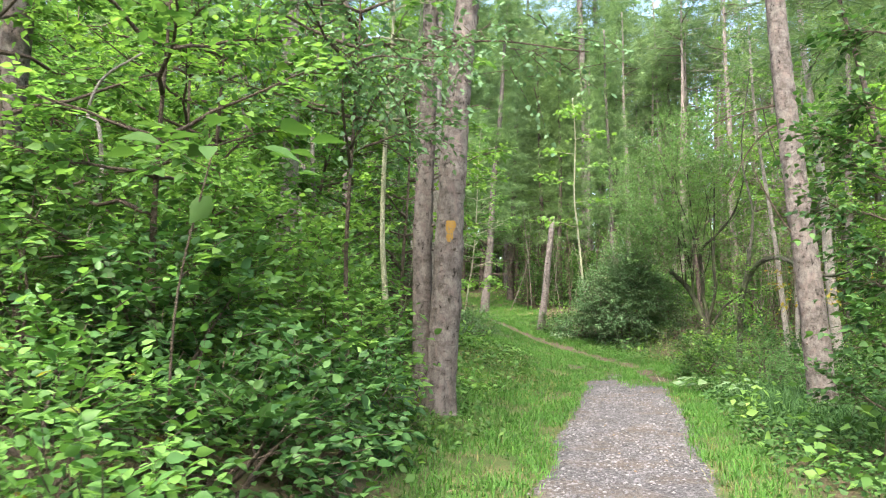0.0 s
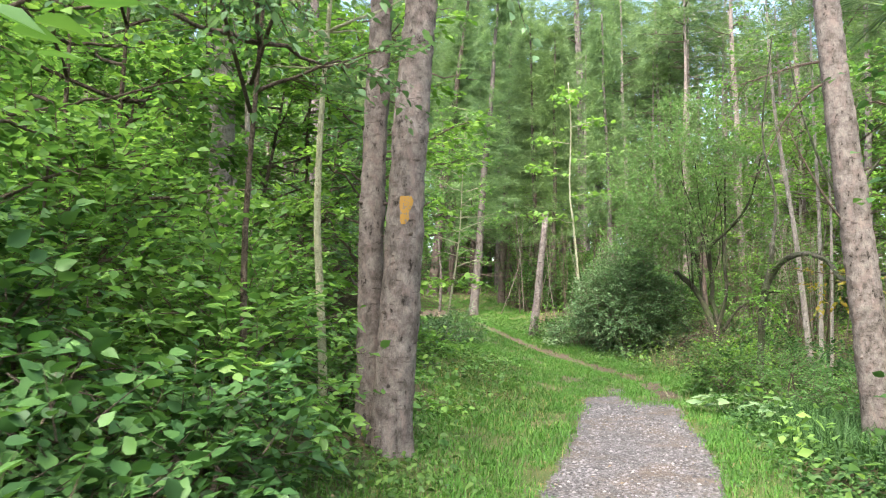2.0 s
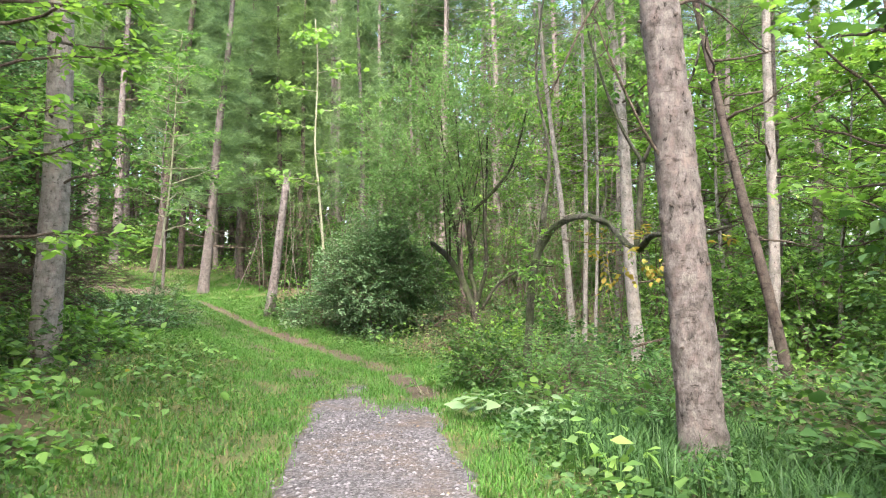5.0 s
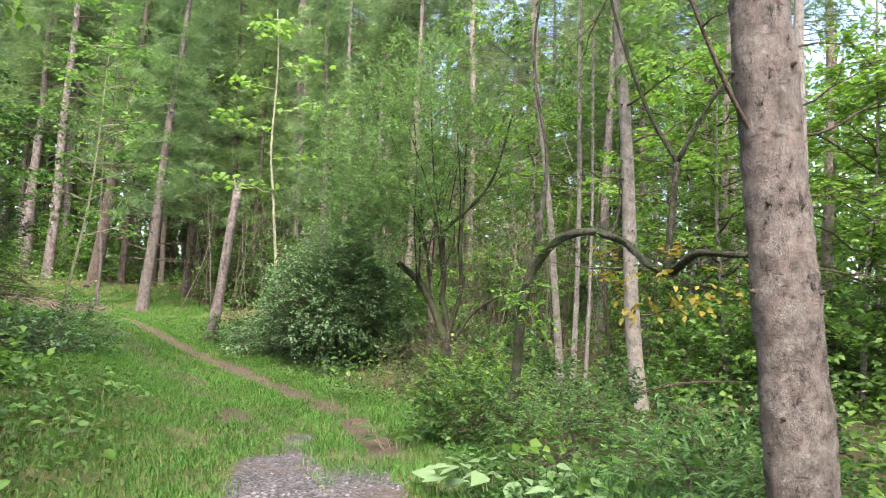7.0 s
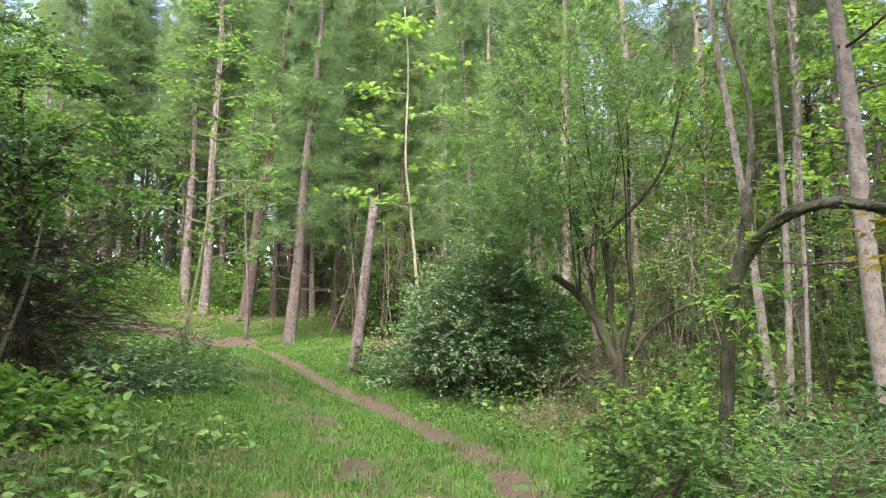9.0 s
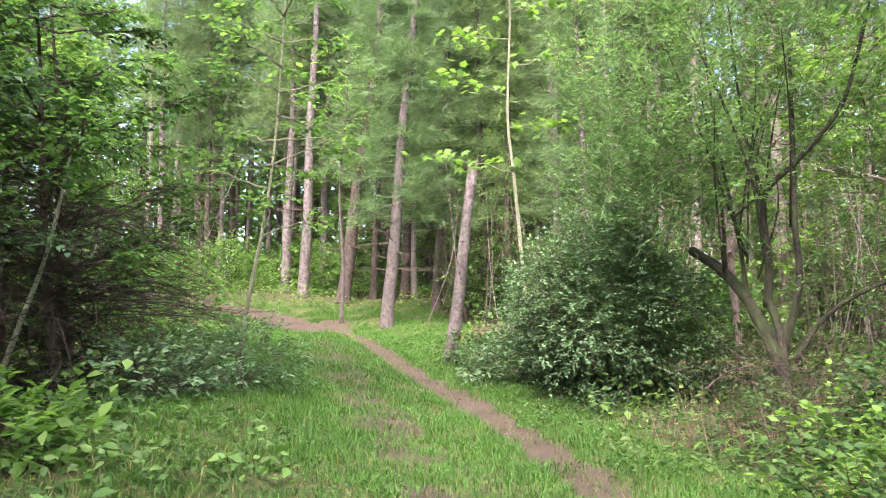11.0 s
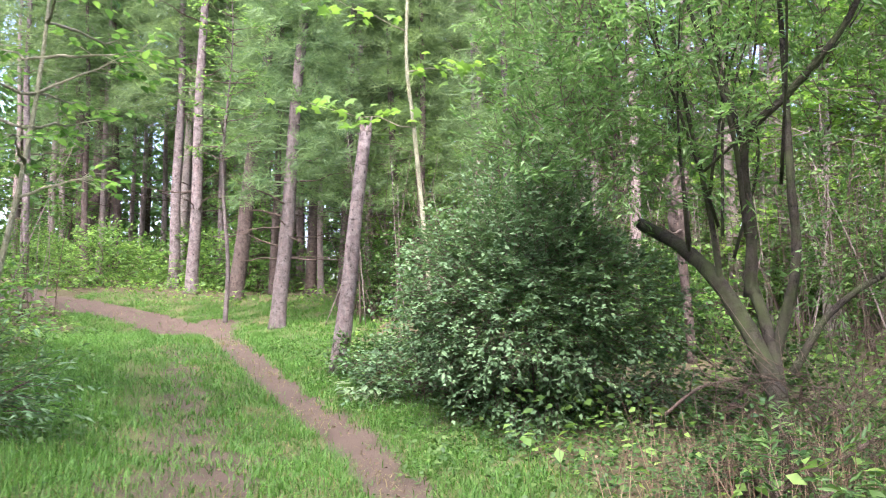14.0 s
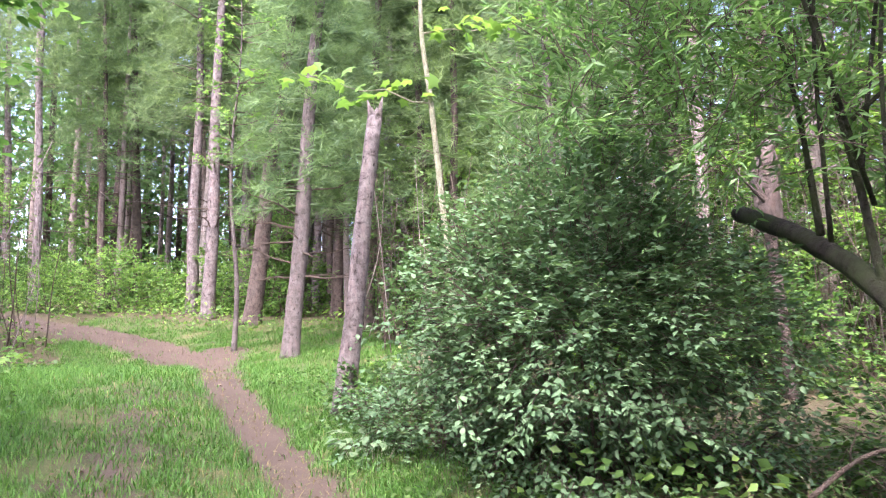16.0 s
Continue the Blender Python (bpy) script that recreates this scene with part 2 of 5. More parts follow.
def joined(pieces):
    """Several (verts, faces) as one."""
    vs, fs, k = [], [], 0
    for v, f in pieces:
        if len(v):
            vs.append(np.asarray(v, float))
            fs.append(np.asarray(f, int) + k)
            k += len(v)
    return np.concatenate(vs), np.concatenate(fs)


LEAF = {
    "oval": ([(0, 0, 0), (0.3, 0.42, 0.06), (0, 1, -0.1), (-0.3, 0.42, 0.06)], [(0, 1, 2), (0, 2, 3)]),
    "ovate": ([(0, 0, 0), (0.27, 0.22, 0.05), (0.3, 0.5, 0.05), (0, 1, -0.14), (-0.3, 0.5, 0.05), (-0.27, 0.22, 0.05)], [(0, 1, 2), (0, 2, 3), (0, 3, 4), (0, 4, 5)]),
    "narrow": ([(0, 0, 0), (0.12, 0.45, 0.03), (0, 1, -0.1), (-0.12, 0.45, 0.03)], [(0, 1, 2), (0, 2, 3)]),
    "maple": ([(0, 0, 0), (0.42, 0.05, -0.03), (0.28, 0.3, 0.03), (0.6, 0.55, -0.05), (0.25, 0.6, 0.03), (0, 1, -0.1), (-0.25, 0.6, 0.03), (-0.6, 0.55, -0.05), (-0.28, 0.3, 0.03), (-0.42, 0.05, -0.03)],
              [(0, 1, 2), (0, 2, 4), (2, 3, 4), (0, 4, 6), (4, 5, 6), (0, 6, 8), (6, 7, 8), (0, 8, 9)]),
    "tuft": ([(0, 0, 0), (0.05, 0, 0), (0.5, 0.8, 0.2), (0, 0, 0.05), (-0.5, 0.8, 0.25), (0, 0.05, 0), (0.05, 1, -0.1), (0.03, 0.1, 0), (0.2, 0.8, -0.45), (0, 0.1, 0.03), (-0.25, 0.75, 0.55), (-0.04, 0.1, 0), (-0.3, 0.8, -0.4)],
             [(0, 1, 2), (0, 3, 4), (0, 5, 6), (0, 7, 8), (0, 9, 10), (0, 11, 12)]),
    "reed": ([(-0.014, 0, 0), (0.014, 0, 0), (-0.011, 0.55, 0.06), (0.011, 0.55, 0.06), (0, 1, -0.3)], [(0, 1, 3), (0, 3, 2), (2, 3, 4)]),
    "blade": ([(-0.05, 0, 0), (0.05, 0, 0), (-0.04, 0.55, 0.05), (0.04, 0.55, 0.05), (0, 1, -0.25)], [(0, 1, 3), (0, 3, 2), (2, 3, 4)]),
}


def unit(v):
    return v / np.maximum(np.linalg.norm(v, axis=-1, keepdims=True), 1e-9)


def leaves(kind, place, along, up, size):
    """Copies of one leaf shape: at place, pointing along, faces turned up."""
    tv, tf = LEAF[kind]
    tv, tf = np.array(tv, float), np.array(tf, int)
    y = unit(along)
    x = unit(np.cross(y, up))
    z = np.cross(x, y)
    s = np.asarray(size)[:, None, None]
    v = place[:, None, :] + s * (tv[None, :, 0:1] * x[:, None, :] + tv[None, :, 1:2] * y[:, None, :] + tv[None, :, 2:3] * z[:, None, :])
    f = tf[None] + (np.arange(len(place)) * len(tv))[:, None, None]
    return v.reshape(-1, 3), f.reshape(-1, 3)


def leaf_parts(kind, place, along, up, size, mat, parent, name="leaf"):
    """Large leaves, each an object of its own on one shared mesh."""
    tv, tf = LEAF[kind]
    ob = mesh_object(name, tv, tf, mat)
    me = ob.data
    for i in range(len(place)):
        if i:
            ob = new(name, me)
        y = Vector(along[i]).normalized()
        x = y.cross(Vector(up[i])).normalized()
        z = x.cross(y)
        ob.matrix_basis = Matrix.Translation(Vector(place[i]) - parent.location) @ Matrix((x, y, z)).transposed().to_4x4() @ Matrix.Scale(float(size[i]), 4)
        ob.parent = parent


def scatter_up(rng, n, lean):
    u = rng.normal(0, lean, (n, 3))
    u[:, 2] += 1
    return unit(u)


def tube(points, radii, sides=8, rough=0.0, seed=0.0, flare=0.0):
    """A tapered, uneven round limb through the points."""
    p, r = np.asarray(points, float), np.asarray(radii, float)
    d = unit(np.gradient(p, axis=0))
    ref = np.where(np.abs(d[:, 2:3]) > 0.8, np.array([[1.0, 0, 0]]), np.array([[0, 0, 1.0]]))
    a = unit(np.cross(d, ref))
    for i in range(1, len(a)):
        a[i] = unit(a[i - 1] - d[i] * (a[i - 1] @ d[i]))
    b = np.cross(d, a)
    ang = np.arange(sides) * 2 * np.pi / sides
    k = np.arange(len(p))[:, None]
    bumpy = 1 + rough * (np.sin(3 * ang + seed + 0.7 * k) + np.sin(5 * ang - 1.3 * k + 2 * seed) + np.sin(2 * ang + 0.31 * k * 5)) / 2
    if flare:
        bumpy = bumpy + flare * np.exp(-k * 0.6) * (1 + 0.5 * np.sin(4 * ang + seed))
    rr = r[:, None] * bumpy
    v = p[:, None, :] + rr[:, :, None] * (np.cos(ang)[None, :, None] * a[:, None, :] + np.sin(ang)[None, :, None] * b[:, None, :])
    v = np.concatenate([v.reshape(-1, 3), p[:1], p[-1:]])
    n, m = len(p), sides
    i, j = np.meshgrid(np.arange(n - 1), np.arange(m), indexing="ij")
    q0, q1 = i * m + j, i * m + (j + 1) % m
    f = np.concatenate([np.stack([q0, q1, q1 + m], -1).reshape(-1, 3), np.stack([q0, q1 + m, q0 + m], -1).reshape(-1, 3)])
    jj = np.arange(m)
    caps = np.concatenate([np.stack([np.full(m, n * m), (jj + 1) % m, jj], -1), np.stack([np.full(m, n * m + 1), (n - 1) * m + jj, (n - 1) * m + (jj + 1) % m], -1)])
    return v, np.concatenate([f, caps])


def bend(points, n):
    """A smooth line of n points through a few given ones."""
    p = np.asarray(points, float)
    if len(p) == 2:
        u = np.linspace(0, 1, n)[:, None]
        return p[0] * (1 - u) + p[1] * u
    q = np.concatenate([[2 * p[0] - p[1]], p, [2 * p[-1] - p[-2]]])
    out = []
    for u in np.linspace(0, len(p) - 1.0001, n):
        i, f = int(u), u - int(u)
        a, b, c, d = q[i:i + 4]
        out.append(0.5 * (2 * b + (c - a) * f + (2 * a - 5 * b + 4 * c - d) * f * f + (3 * b - a - 3 * c + d) * f ** 3))
    return np.array(out)


def sticks(a, b, r):
    """Many thin three-sided twigs from a to b."""
    d = unit(b - a)
    x = unit(np.cross(d, np.where(np.abs(d[:, 2:3]) > 0.8, [[1.0, 0, 0]], [[0, 0, 1.0]])))
    y = np.cross(d, x)
    r = np.broadcast_to(np.asarray(r, float), (len(a),))[:, None]
    ring = [a + r * x, a + r * (-0.5 * x + 0.87 * y), a + r * (-0.5 * x - 0.87 * y), b]
    v = np.stack(ring, 1).reshape(-1, 3)
    f = np.array([(0, 1, 3), (1, 2, 3), (2, 0, 3)])[None] + (np.arange(len(a)) * 4)[:, None, None]
    return v, f.reshape(-1, 3)


def sprays(rng, start, way, length, count, kind, size, droop=0.25, lean=0.35, fork=0.9):
    """Leafy twigs: count leaves on each, set alternately in a flat spray. Returns leaves and twigs."""
    n = len(start)
    way = unit(way)
    length = np.broadcast_to(length, (n,))
    end = start + way * length[:, None] - np.array([0, 0, 1.0]) * (droop * length)[:, None]
    u = (np.arange(count)[None, :] + rng.random((n, count))) / count
    u = 0.15 + 0.85 * u
    at = start[:, None] + (end - start)[:, None] * u[..., None]
    at = at + (rng.random((n, count, 3)) - 0.5) * (0.12 * length)[:, None, None]
    side = unit(np.cross(way, np.array([0, 0, 1.0])) + 1e-6)
    sign = np.where(np.arange(count) % 2 == 0, 1.0, -1.0)[None, :, None]
    along = way[:, None] * 0.7 + side[:, None] * sign * fork + rng.normal(0, 0.3, (n, count, 3))
    along[..., 2] -= droop * 0.8
    s = size * rng.uniform(0.65, 1.25, n * count)
    up = scatter_up(rng, n * count, lean)
    return leaves(kind, at.reshape(-1, 3), along.reshape(-1, 3), up, s), sticks(start, end, 0.0035 + 0.004 * length)


def lumpy(rng, n, centre, radii, hollow=0.55, lump=0.25):
    """Points in an uneven rounded mass, mostly towards its outside, and the ways outward."""
    d = unit(rng.normal(0, 1, (n, 3)))
    s = rng.uniform(0, 6)
    bulge = 1 + lump * (np.sin(4 * d[:, 0] + 3 * d[:, 2] + s) + np.sin(5 * d[:, 1] - 4 * d[:, 2] + 2 * s) + np.sin(7 * d[:, 0] - 6 * d[:, 1] + s)) / 1.6
    r = (hollow ** 3 + (1 - hollow ** 3) * rng.random(n)) ** (1 / 3) * bulge
    return np.asarray(centre) + d * r[:, None] * np.asarray(radii), d


# ---- ground, one sheet ----


def steps(near_a, near_b, fine, far):
    inner = np.arange(near_a, near_b + fine / 2, fine)
    g = np.array([1, 2, 4, 8, 16, 32, 64, 128, 256]) * fine * 2
    out = np.cumsum(g)
    low, high = near_a - out[::-1], near_b + out
    return np.concatenate([[-far], low[low > -far], inner, high[high < far], [far]])


gx, gy = steps(-9, 14, 0.11, 900), steps(0, 42, 0.13, 900)
GX, GY = np.meshgrid(gx, gy)
gn = len(gx)
gi, gj = np.meshgrid(np.arange(len(gy) - 1), np.arange(gn - 1), indexing="ij")
g0 = (gi * gn + gj).ravel()
m, t, b = material("earth")
tc = t.nodes.new("ShaderNodeTexCoord").outputs["Object"]


def zone(label):
    n = t.nodes.new("ShaderNodeAttribute")
    n.attribute_name = label
    rag = t.nodes.new("ShaderNodeMath")
    rag.operation = "MULTIPLY_ADD"
    rag.inputs[1].default_value = 1.1
    t.links.new(noise_tex(t, 9, 6, tc, 0.75), rag.inputs[0])
    t.links.new(n.outputs["Fac"], rag.inputs[2])
    return ramp(t, rag.outputs[0], [(0.8, (0, 0, 0)), (1.0, (1, 1, 1))])


floor_c = mixed(t, noise_tex(t, 1.1, 5, tc), (0.045, 0.032, 0.02), (0.1, 0.072, 0.045))
floor_c = mixed(t, ramp(t, noise_tex(t, 22, 5, tc, 0.75), [(0.45, (0, 0, 0)), (0.62, (1, 1, 1))]), floor_c, (0.06, 0.075, 0.028))
grass_c = mixed(t, ramp(t, noise_tex(t, 1.6, 6, tc, 0.7), [(0.4, (0, 0, 0)), (0.62, (1, 1, 1))]), (0.04, 0.066, 0.017), (0.105, 0.1, 0.046))
grass_c = mixed(t, 0.8, grass_c, ramp(t, noise_tex(t, 45, 5, tc, 0.8), [(0.3, (0.45, 0.45, 0.4)), (0.65, (1.25, 1.25, 1.2))]), "MULTIPLY")
dirt_c = mixed(t, noise_tex(t, 3.0, 6, tc), (0.046, 0.034, 0.025), (0.096, 0.074, 0.054))
dirt_c = mixed(t, 0.7, dirt_c, ramp(t, noise_tex(t, 60, 5, tc, 0.8), [(0.3, (0.55, 0.52, 0.5)), (0.65, (1.2, 1.2, 1.2))]), "MULTIPLY")
stone = node(t, "ShaderNodeTexVoronoi", Scale=48.0)
t.links.new(tc, stone.inputs["Vector"])
grav_c = ramp(t, stone.outputs["Color"], [(0.1, (0.035, 0.032, 0.032)), (0.5, (0.078, 0.073, 0.074)), (0.9, (0.14, 0.132, 0.134))])
grav_c = mixed(t, ramp(t, noise_tex(t, 1.3, 5, tc), [(0.46, (0, 0, 0)), (0.7, (0.75, 0.75, 0.75))]), grav_c, (0.1, 0.074, 0.052))
grav_c = mixed(t, 0.7, grav_c, ramp(t, noise_tex(t, 4.5, 5, tc, 0.7), [(0.36, (0.6, 0.6, 0.62)), (0.62, (1.12, 1.12, 1.12))]), "MULTIPLY")
c = mixed(t, zone("grass"), floor_c, grass_c)
c = mixed(t, zone("dirt"), c, dirt_c)
c = mixed(t, zone("gravel"), c, grav_c)
t.links.new(c, b.inputs["Base Color"])
b.inputs["Roughness"].default_value = 0.95
b.inputs["Specular IOR Level"].default_value = 0.15
bump(t, b, noise_tex(t, 35, 6, tc, 0.75), 0.8, 0.03)
EARTH = m
ground = mesh_object("ground", np.stack([GX.ravel(), GY.ravel(), ground_z(GX, GY).ravel()], 1), np.stack([g0, g0 + 1, g0 + gn + 1, g0 + gn], 1), EARTH)
for label, mask in (("gravel", gravel_mask), ("dirt", dirt_mask), ("grass", grass_mask)):
    ground.data.attributes.new(label, "FLOAT", "POINT").data.foreach_set("value", mask(GX, GY).ravel().astype(np.float32))
tagged(ground, "woodland floor of brown earth with a gravel walk, a worn dirt track and grass", "ground", kind="structure")

# ---- trees ----


def foot(x, y, sink=0.06):
    return np.array([x, y, float(ground_z(x, y)) - sink])


def trunk_line(rng, x, y, top, height, wander=0.05):
    """Points up a stem from the ground at x, y to the point top (x, y, z), and on beyond it to the height."""
    a = foot(x, y)
    way = (np.asarray(top, float) - a) / (top[2] - a[2])
    n = max(6, int(height / 0.3))
    h = np.linspace(0, 1, n) ** 1.25 * height
    p = a + way * h[:, None]
    s = rng.uniform(0, 6)
    grow = np.minimum(h / 2.0, 1)
    p[:, 0] += wander * np.sin(h * 0.9 + s) * grow
    p[:, 1] += wander * np.sin(h * 0.7 + 2 * s) * grow
    return p, h


def limb(rng, a, way, length, r, rise=0.1, sides=5, n=7, crook=0.12):
    """One bare branch, crooked."""
    u = np.linspace(0, 1, n)
    p = np.asarray(a) + np.asarray(way)[None] * (u * length)[:, None]
    p[:, 2] += rise * length * u ** 2
    p[1:] += rng.normal(0, crook * length / n, (n - 1, 3))
    return p, tube(p, r * (1 - 0.8 * u), sides)


def pine(x, y, top, radius, height=16.0, bark=None, seed=0, label="", knots=(), bare=6, crown_from=8.0, crown=300, reach=2.6, fine=False, name="pine_tree", group=""):
    """A tall straight pine: barked trunk with swollen knots, dead side branches, needled boughs high up."""
    rng = np.random.default_rng(seed)
    bark = bark or PINE_BARK
    th = thing(name, foot(x, y), label or "tall pine with scaly grey-brown bark and bare lower branches", "tree", group)
    p, h = trunk_line(rng, x, y, top, height, 0.03)
    r = radius * (1.08 - 0.8 * h / height)
    for k in knots:
        r = r * (1 + 0.1 * np.exp(-((h - k) / 0.09) ** 2))
    if fine:
        q = np.linspace(0, 1, 150)
        hh = np.concatenate([q * 6.0, np.linspace(6.3, height, 14)])
        pp = np.stack([np.interp(hh, h, p[:, k]) for k in range(3)], 1)
        v, f = tube(pp, np.interp(hh, h, r), 40, 0.02, seed)
        away = unit((v - np.concatenate([np.repeat(pp, 40, 0), pp[:1], pp[-1:]])) * [1, 1, 0])
        lift = np.array([0.011 * noise.noise(Vector(a) * 9) + 0.012 * abs(noise.noise(Vector((a[0] * 26, a[1] * 26, a[2] * 12)))) for a in v])
        root = np.exp(-np.maximum(v[:, 2] - p[0, 2], 0) / 0.16)
        turn = np.arctan2(away[:, 1], away[:, 0])
        v = v + away * (lift + radius * root * (0.28 + 0.2 * np.sin(4 * turn + seed)))[:, None]
        stem = part("trunk", v, f, bark, th)
    else:
        stem = part("trunk", *tube(p, r, 18, 0.025, seed, 0.35), bark, th)
    for _ in range(bare):
        k = rng.uniform(1.6, min(crown_from + 1.5, height))
        i = int(np.argmin(np.abs(h - k)))
        a = rng.uniform(0, 2 * np.pi)
        way = np.array([np.cos(a), np.sin(a), rng.uniform(-0.15, 0.35)])
        ln = rng.uniform(0.4, 1.9)
        q, tb = limb(rng, p[i], way, ln, 0.017 + 0.006 * ln, rng.uniform(-0.15, 0.2))
        pieces = [tb]
        for _k in range(int(ln * 3)):
            w2 = unit(way + rng.normal(0, 0.7, 3))
            pieces.append(limb(rng, q[rng.integers(2, 6)], w2, rng.uniform(0.15, 0.45), 0.008, 0, 3, 4)[1])
        part("branch", *joined(pieces), TWIG_BARK, th, "dead bare side branch")
    for k in knots:
        i = int(np.argmin(np.abs(h - k)))
        a = rng.uniform(0, 2 * np.pi)
        for e in range(3):
            w = np.array([np.cos(a + e * 2.1), np.sin(a + e * 2.1), 0.15])
            s = p[i] + w * r[i] * 0.85
            part("branch_stub", *tube([s, s + w * 0.03, s + w * 0.06], [0.02, 0.017, 0.01], 7, 0.06, e), DARK_BARK, stem)
    if crown:
        mass("crown", *conifer_boughs(rng, p, h, crown_from, height, crown, reach), NEEDLE, th, "dark green needled boughs")
    return th


def conifer_boughs(rng, p, h, low, height, count, reach=2.6):
    k = rng.uniform(low, height, count)
    i = np.array([int(np.argmin(np.abs(h - v))) for v in k])
    a = rng.uniform(0, 2 * np.pi, count)
    ln = reach * (1.05 - 0.75 * (k - low) / (height - low)) * rng.uniform(0.5, 1.1, count)
    way = np.stack([np.cos(a), np.sin(a), rng.uniform(-0.15, 0.3, count)], 1)
    n = 13
    u = np.sqrt(rng.uniform(0.08, 1, (count, n)))
    at = p[i][:, None] + way[:, None] * (u * ln[:, None])[..., None]
    side = np.stack([-np.sin(a), np.cos(a), 0 * a], 1)
    at = at + side[:, None] * (rng.normal(0, 0.22, (count, n)) * ln[:, None] * u)[..., None]
    at[..., 2] -= 0.12 * (u * ln[:, None]) ** 2 + rng.random((count, n)) * 0.1
    along = way[:, None] + rng.normal(0, 0.6, (count, n, 3))
    lv = leaves("tuft", at.reshape(-1, 3), along.reshape(-1, 3), scatter_up(rng, count * n, 0.4), rng.uniform(0.26, 0.5, count * n))
    tw = sticks(p[i], p[i] + way * ln[:, None] - np.array([0, 0, 0.12]) * (ln ** 2)[:, None], 0.02)
    return joined([lv, tw])


def leafy_tree(x, y, height, spread, radius, seed, mat, bark, kind="ovate", size=0.1, twigs=260, per=9, low=0.25, label="", name="sapling", top=None, layered=True, group="", length=0.55, droop=0.25):
    """A broadleaved sapling: thin stem, side limbs, flat leafy sprays in tiers."""
    rng = np.random.default_rng(seed)
    th = thing(name, foot(x, y), label, "tree" if height > 2.5 else "shrub", group)
    g = foot(x, y)
    top = top or (x + rng.normal(0, 0.06) * height, y + rng.normal(0, 0.06) * height, g[2] + height)
    p, h = trunk_line(rng, x, y, top, height, 0.03 * height ** 0.5)
    part("stem", *tube(p, radius * (1.05 - 0.9 * h / height), 9, 0.03, seed, 0.2), bark, th)
    nl = max(6, int(height * 4))
    starts, ways = [], []
    pieces = []
    for i in range(nl):
        k = height * (low + (0.98 - low) * (i + rng.random()) / nl)
        j = int(np.argmin(np.abs(h - k)))
        a = i * 2.4 + rng.uniform(-0.6, 0.6)
        f = (k / height - low) / (1 - low)
        ln = spread * (0.5 + 0.75 * math.sin(math.pi * min(1, 0.2 + 0.8 * f))) * rng.uniform(0.55, 1.05)
        way = np.array([math.cos(a), math.sin(a), rng.uniform(0.05, 0.5)])
        q, tb = limb(rng, p[j], way, ln, 0.012 + 0.007 * ln, 0.02)
        pieces.append(tb)
        c = max(3, int(twigs / nl))
        u = np.sqrt(rng.uniform(0.06, 1, c)) * (len(q) - 1.001)
        s = q[u.astype(int)] + (q[u.astype(int) + 1] - q[u.astype(int)]) * (u % 1)[:, None]
        w = way[None] * 0.7 + rng.normal(0, 0.55, (c, 3)) * np.array([1, 1, 0.35 if layered else 0.9])
        starts.append(s)
        ways.append(w)
    lv, tw = sprays(rng, np.concatenate(starts), np.concatenate(ways), rng.uniform(0.6, 1.2, sum(len(s) for s in starts)) * length, per, kind, size, droop)
    mass("branchwork", *joined(pieces + [tw]), TWIG_BARK if bark is not SAPLING_BARK else bark, th)
    mass("foliage", *lv, mat, th)
    return th


def shrub(x, y, z0, radii, seed, mat, kind="ovate", size=0.09, twigs=500, per=8, stems=7, label="", name="shrub", bark=None, hollow=0.5, length=0.4, droop=0.2, lump=0.25, group="", lean=0.4, skirt=0.0):
    """A dense shrub: several stems from one foot and leafy twigs over an uneven mass."""
    rng = np.random.default_rng(seed)
    th = thing(name, foot(x, y), label, "shrub", group)
    g = foot(x, y)
    centre = np.array([x, y, g[2] + z0])
    pt, d = lumpy(rng, twigs, centre, radii, hollow, lump)
    if skirt:
        below = np.clip((centre[2] + 0.2 - pt[:, 2]) / (z0 + 0.2), 0, 1)
        pt[:, :2] = centre[:2] + (pt[:, :2] - centre[:2]) * (1 - skirt * below ** 1.3)[:, None]
        rim = np.linalg.norm((pt - centre) / np.asarray(radii), axis=1)
        thin = (rng.random(len(pt)) < 0.8 * smooth(0.25, 0.6, below) * smooth(0.5, 0.7, rim)) & (pt[:, 2] > centre[2] - z0 + 0.35)
        pt, d = pt[~thin], d[~thin]
    ok = pt[:, 2] > ground_z(pt[:, 0], pt[:, 1]) + 0.06
    pt, d = pt[ok], d[ok]
    way = d + rng.normal(0, 0.5, d.shape) + np.array([0, 0, 0.25])
    lv, tw = sprays(rng, pt, way, rng.uniform(0.6, 1.2, len(pt)) * length, per, kind, size, droop, lean)
    for s in range(stems):
        e = pt[rng.integers(len(pt))]
        mid = (g + e) / 2 + np.array([0, 0, 0.15 * radii[2]]) + rng.normal(0, 0.08, 3)
        b0 = g + np.array([*rng.normal(0, 0.12, 2), 0])
        q = bend([b0, mid, e], 9)
        part("stem", *tube(q, np.linspace(0.022, 0.006, 9), 6, 0.04, s), bark or TWIG_BARK, th)
    mass("twig_mass", *tw, bark or TWIG_BARK, th)
    mass("foliage", *lv, mat, th)
    return th


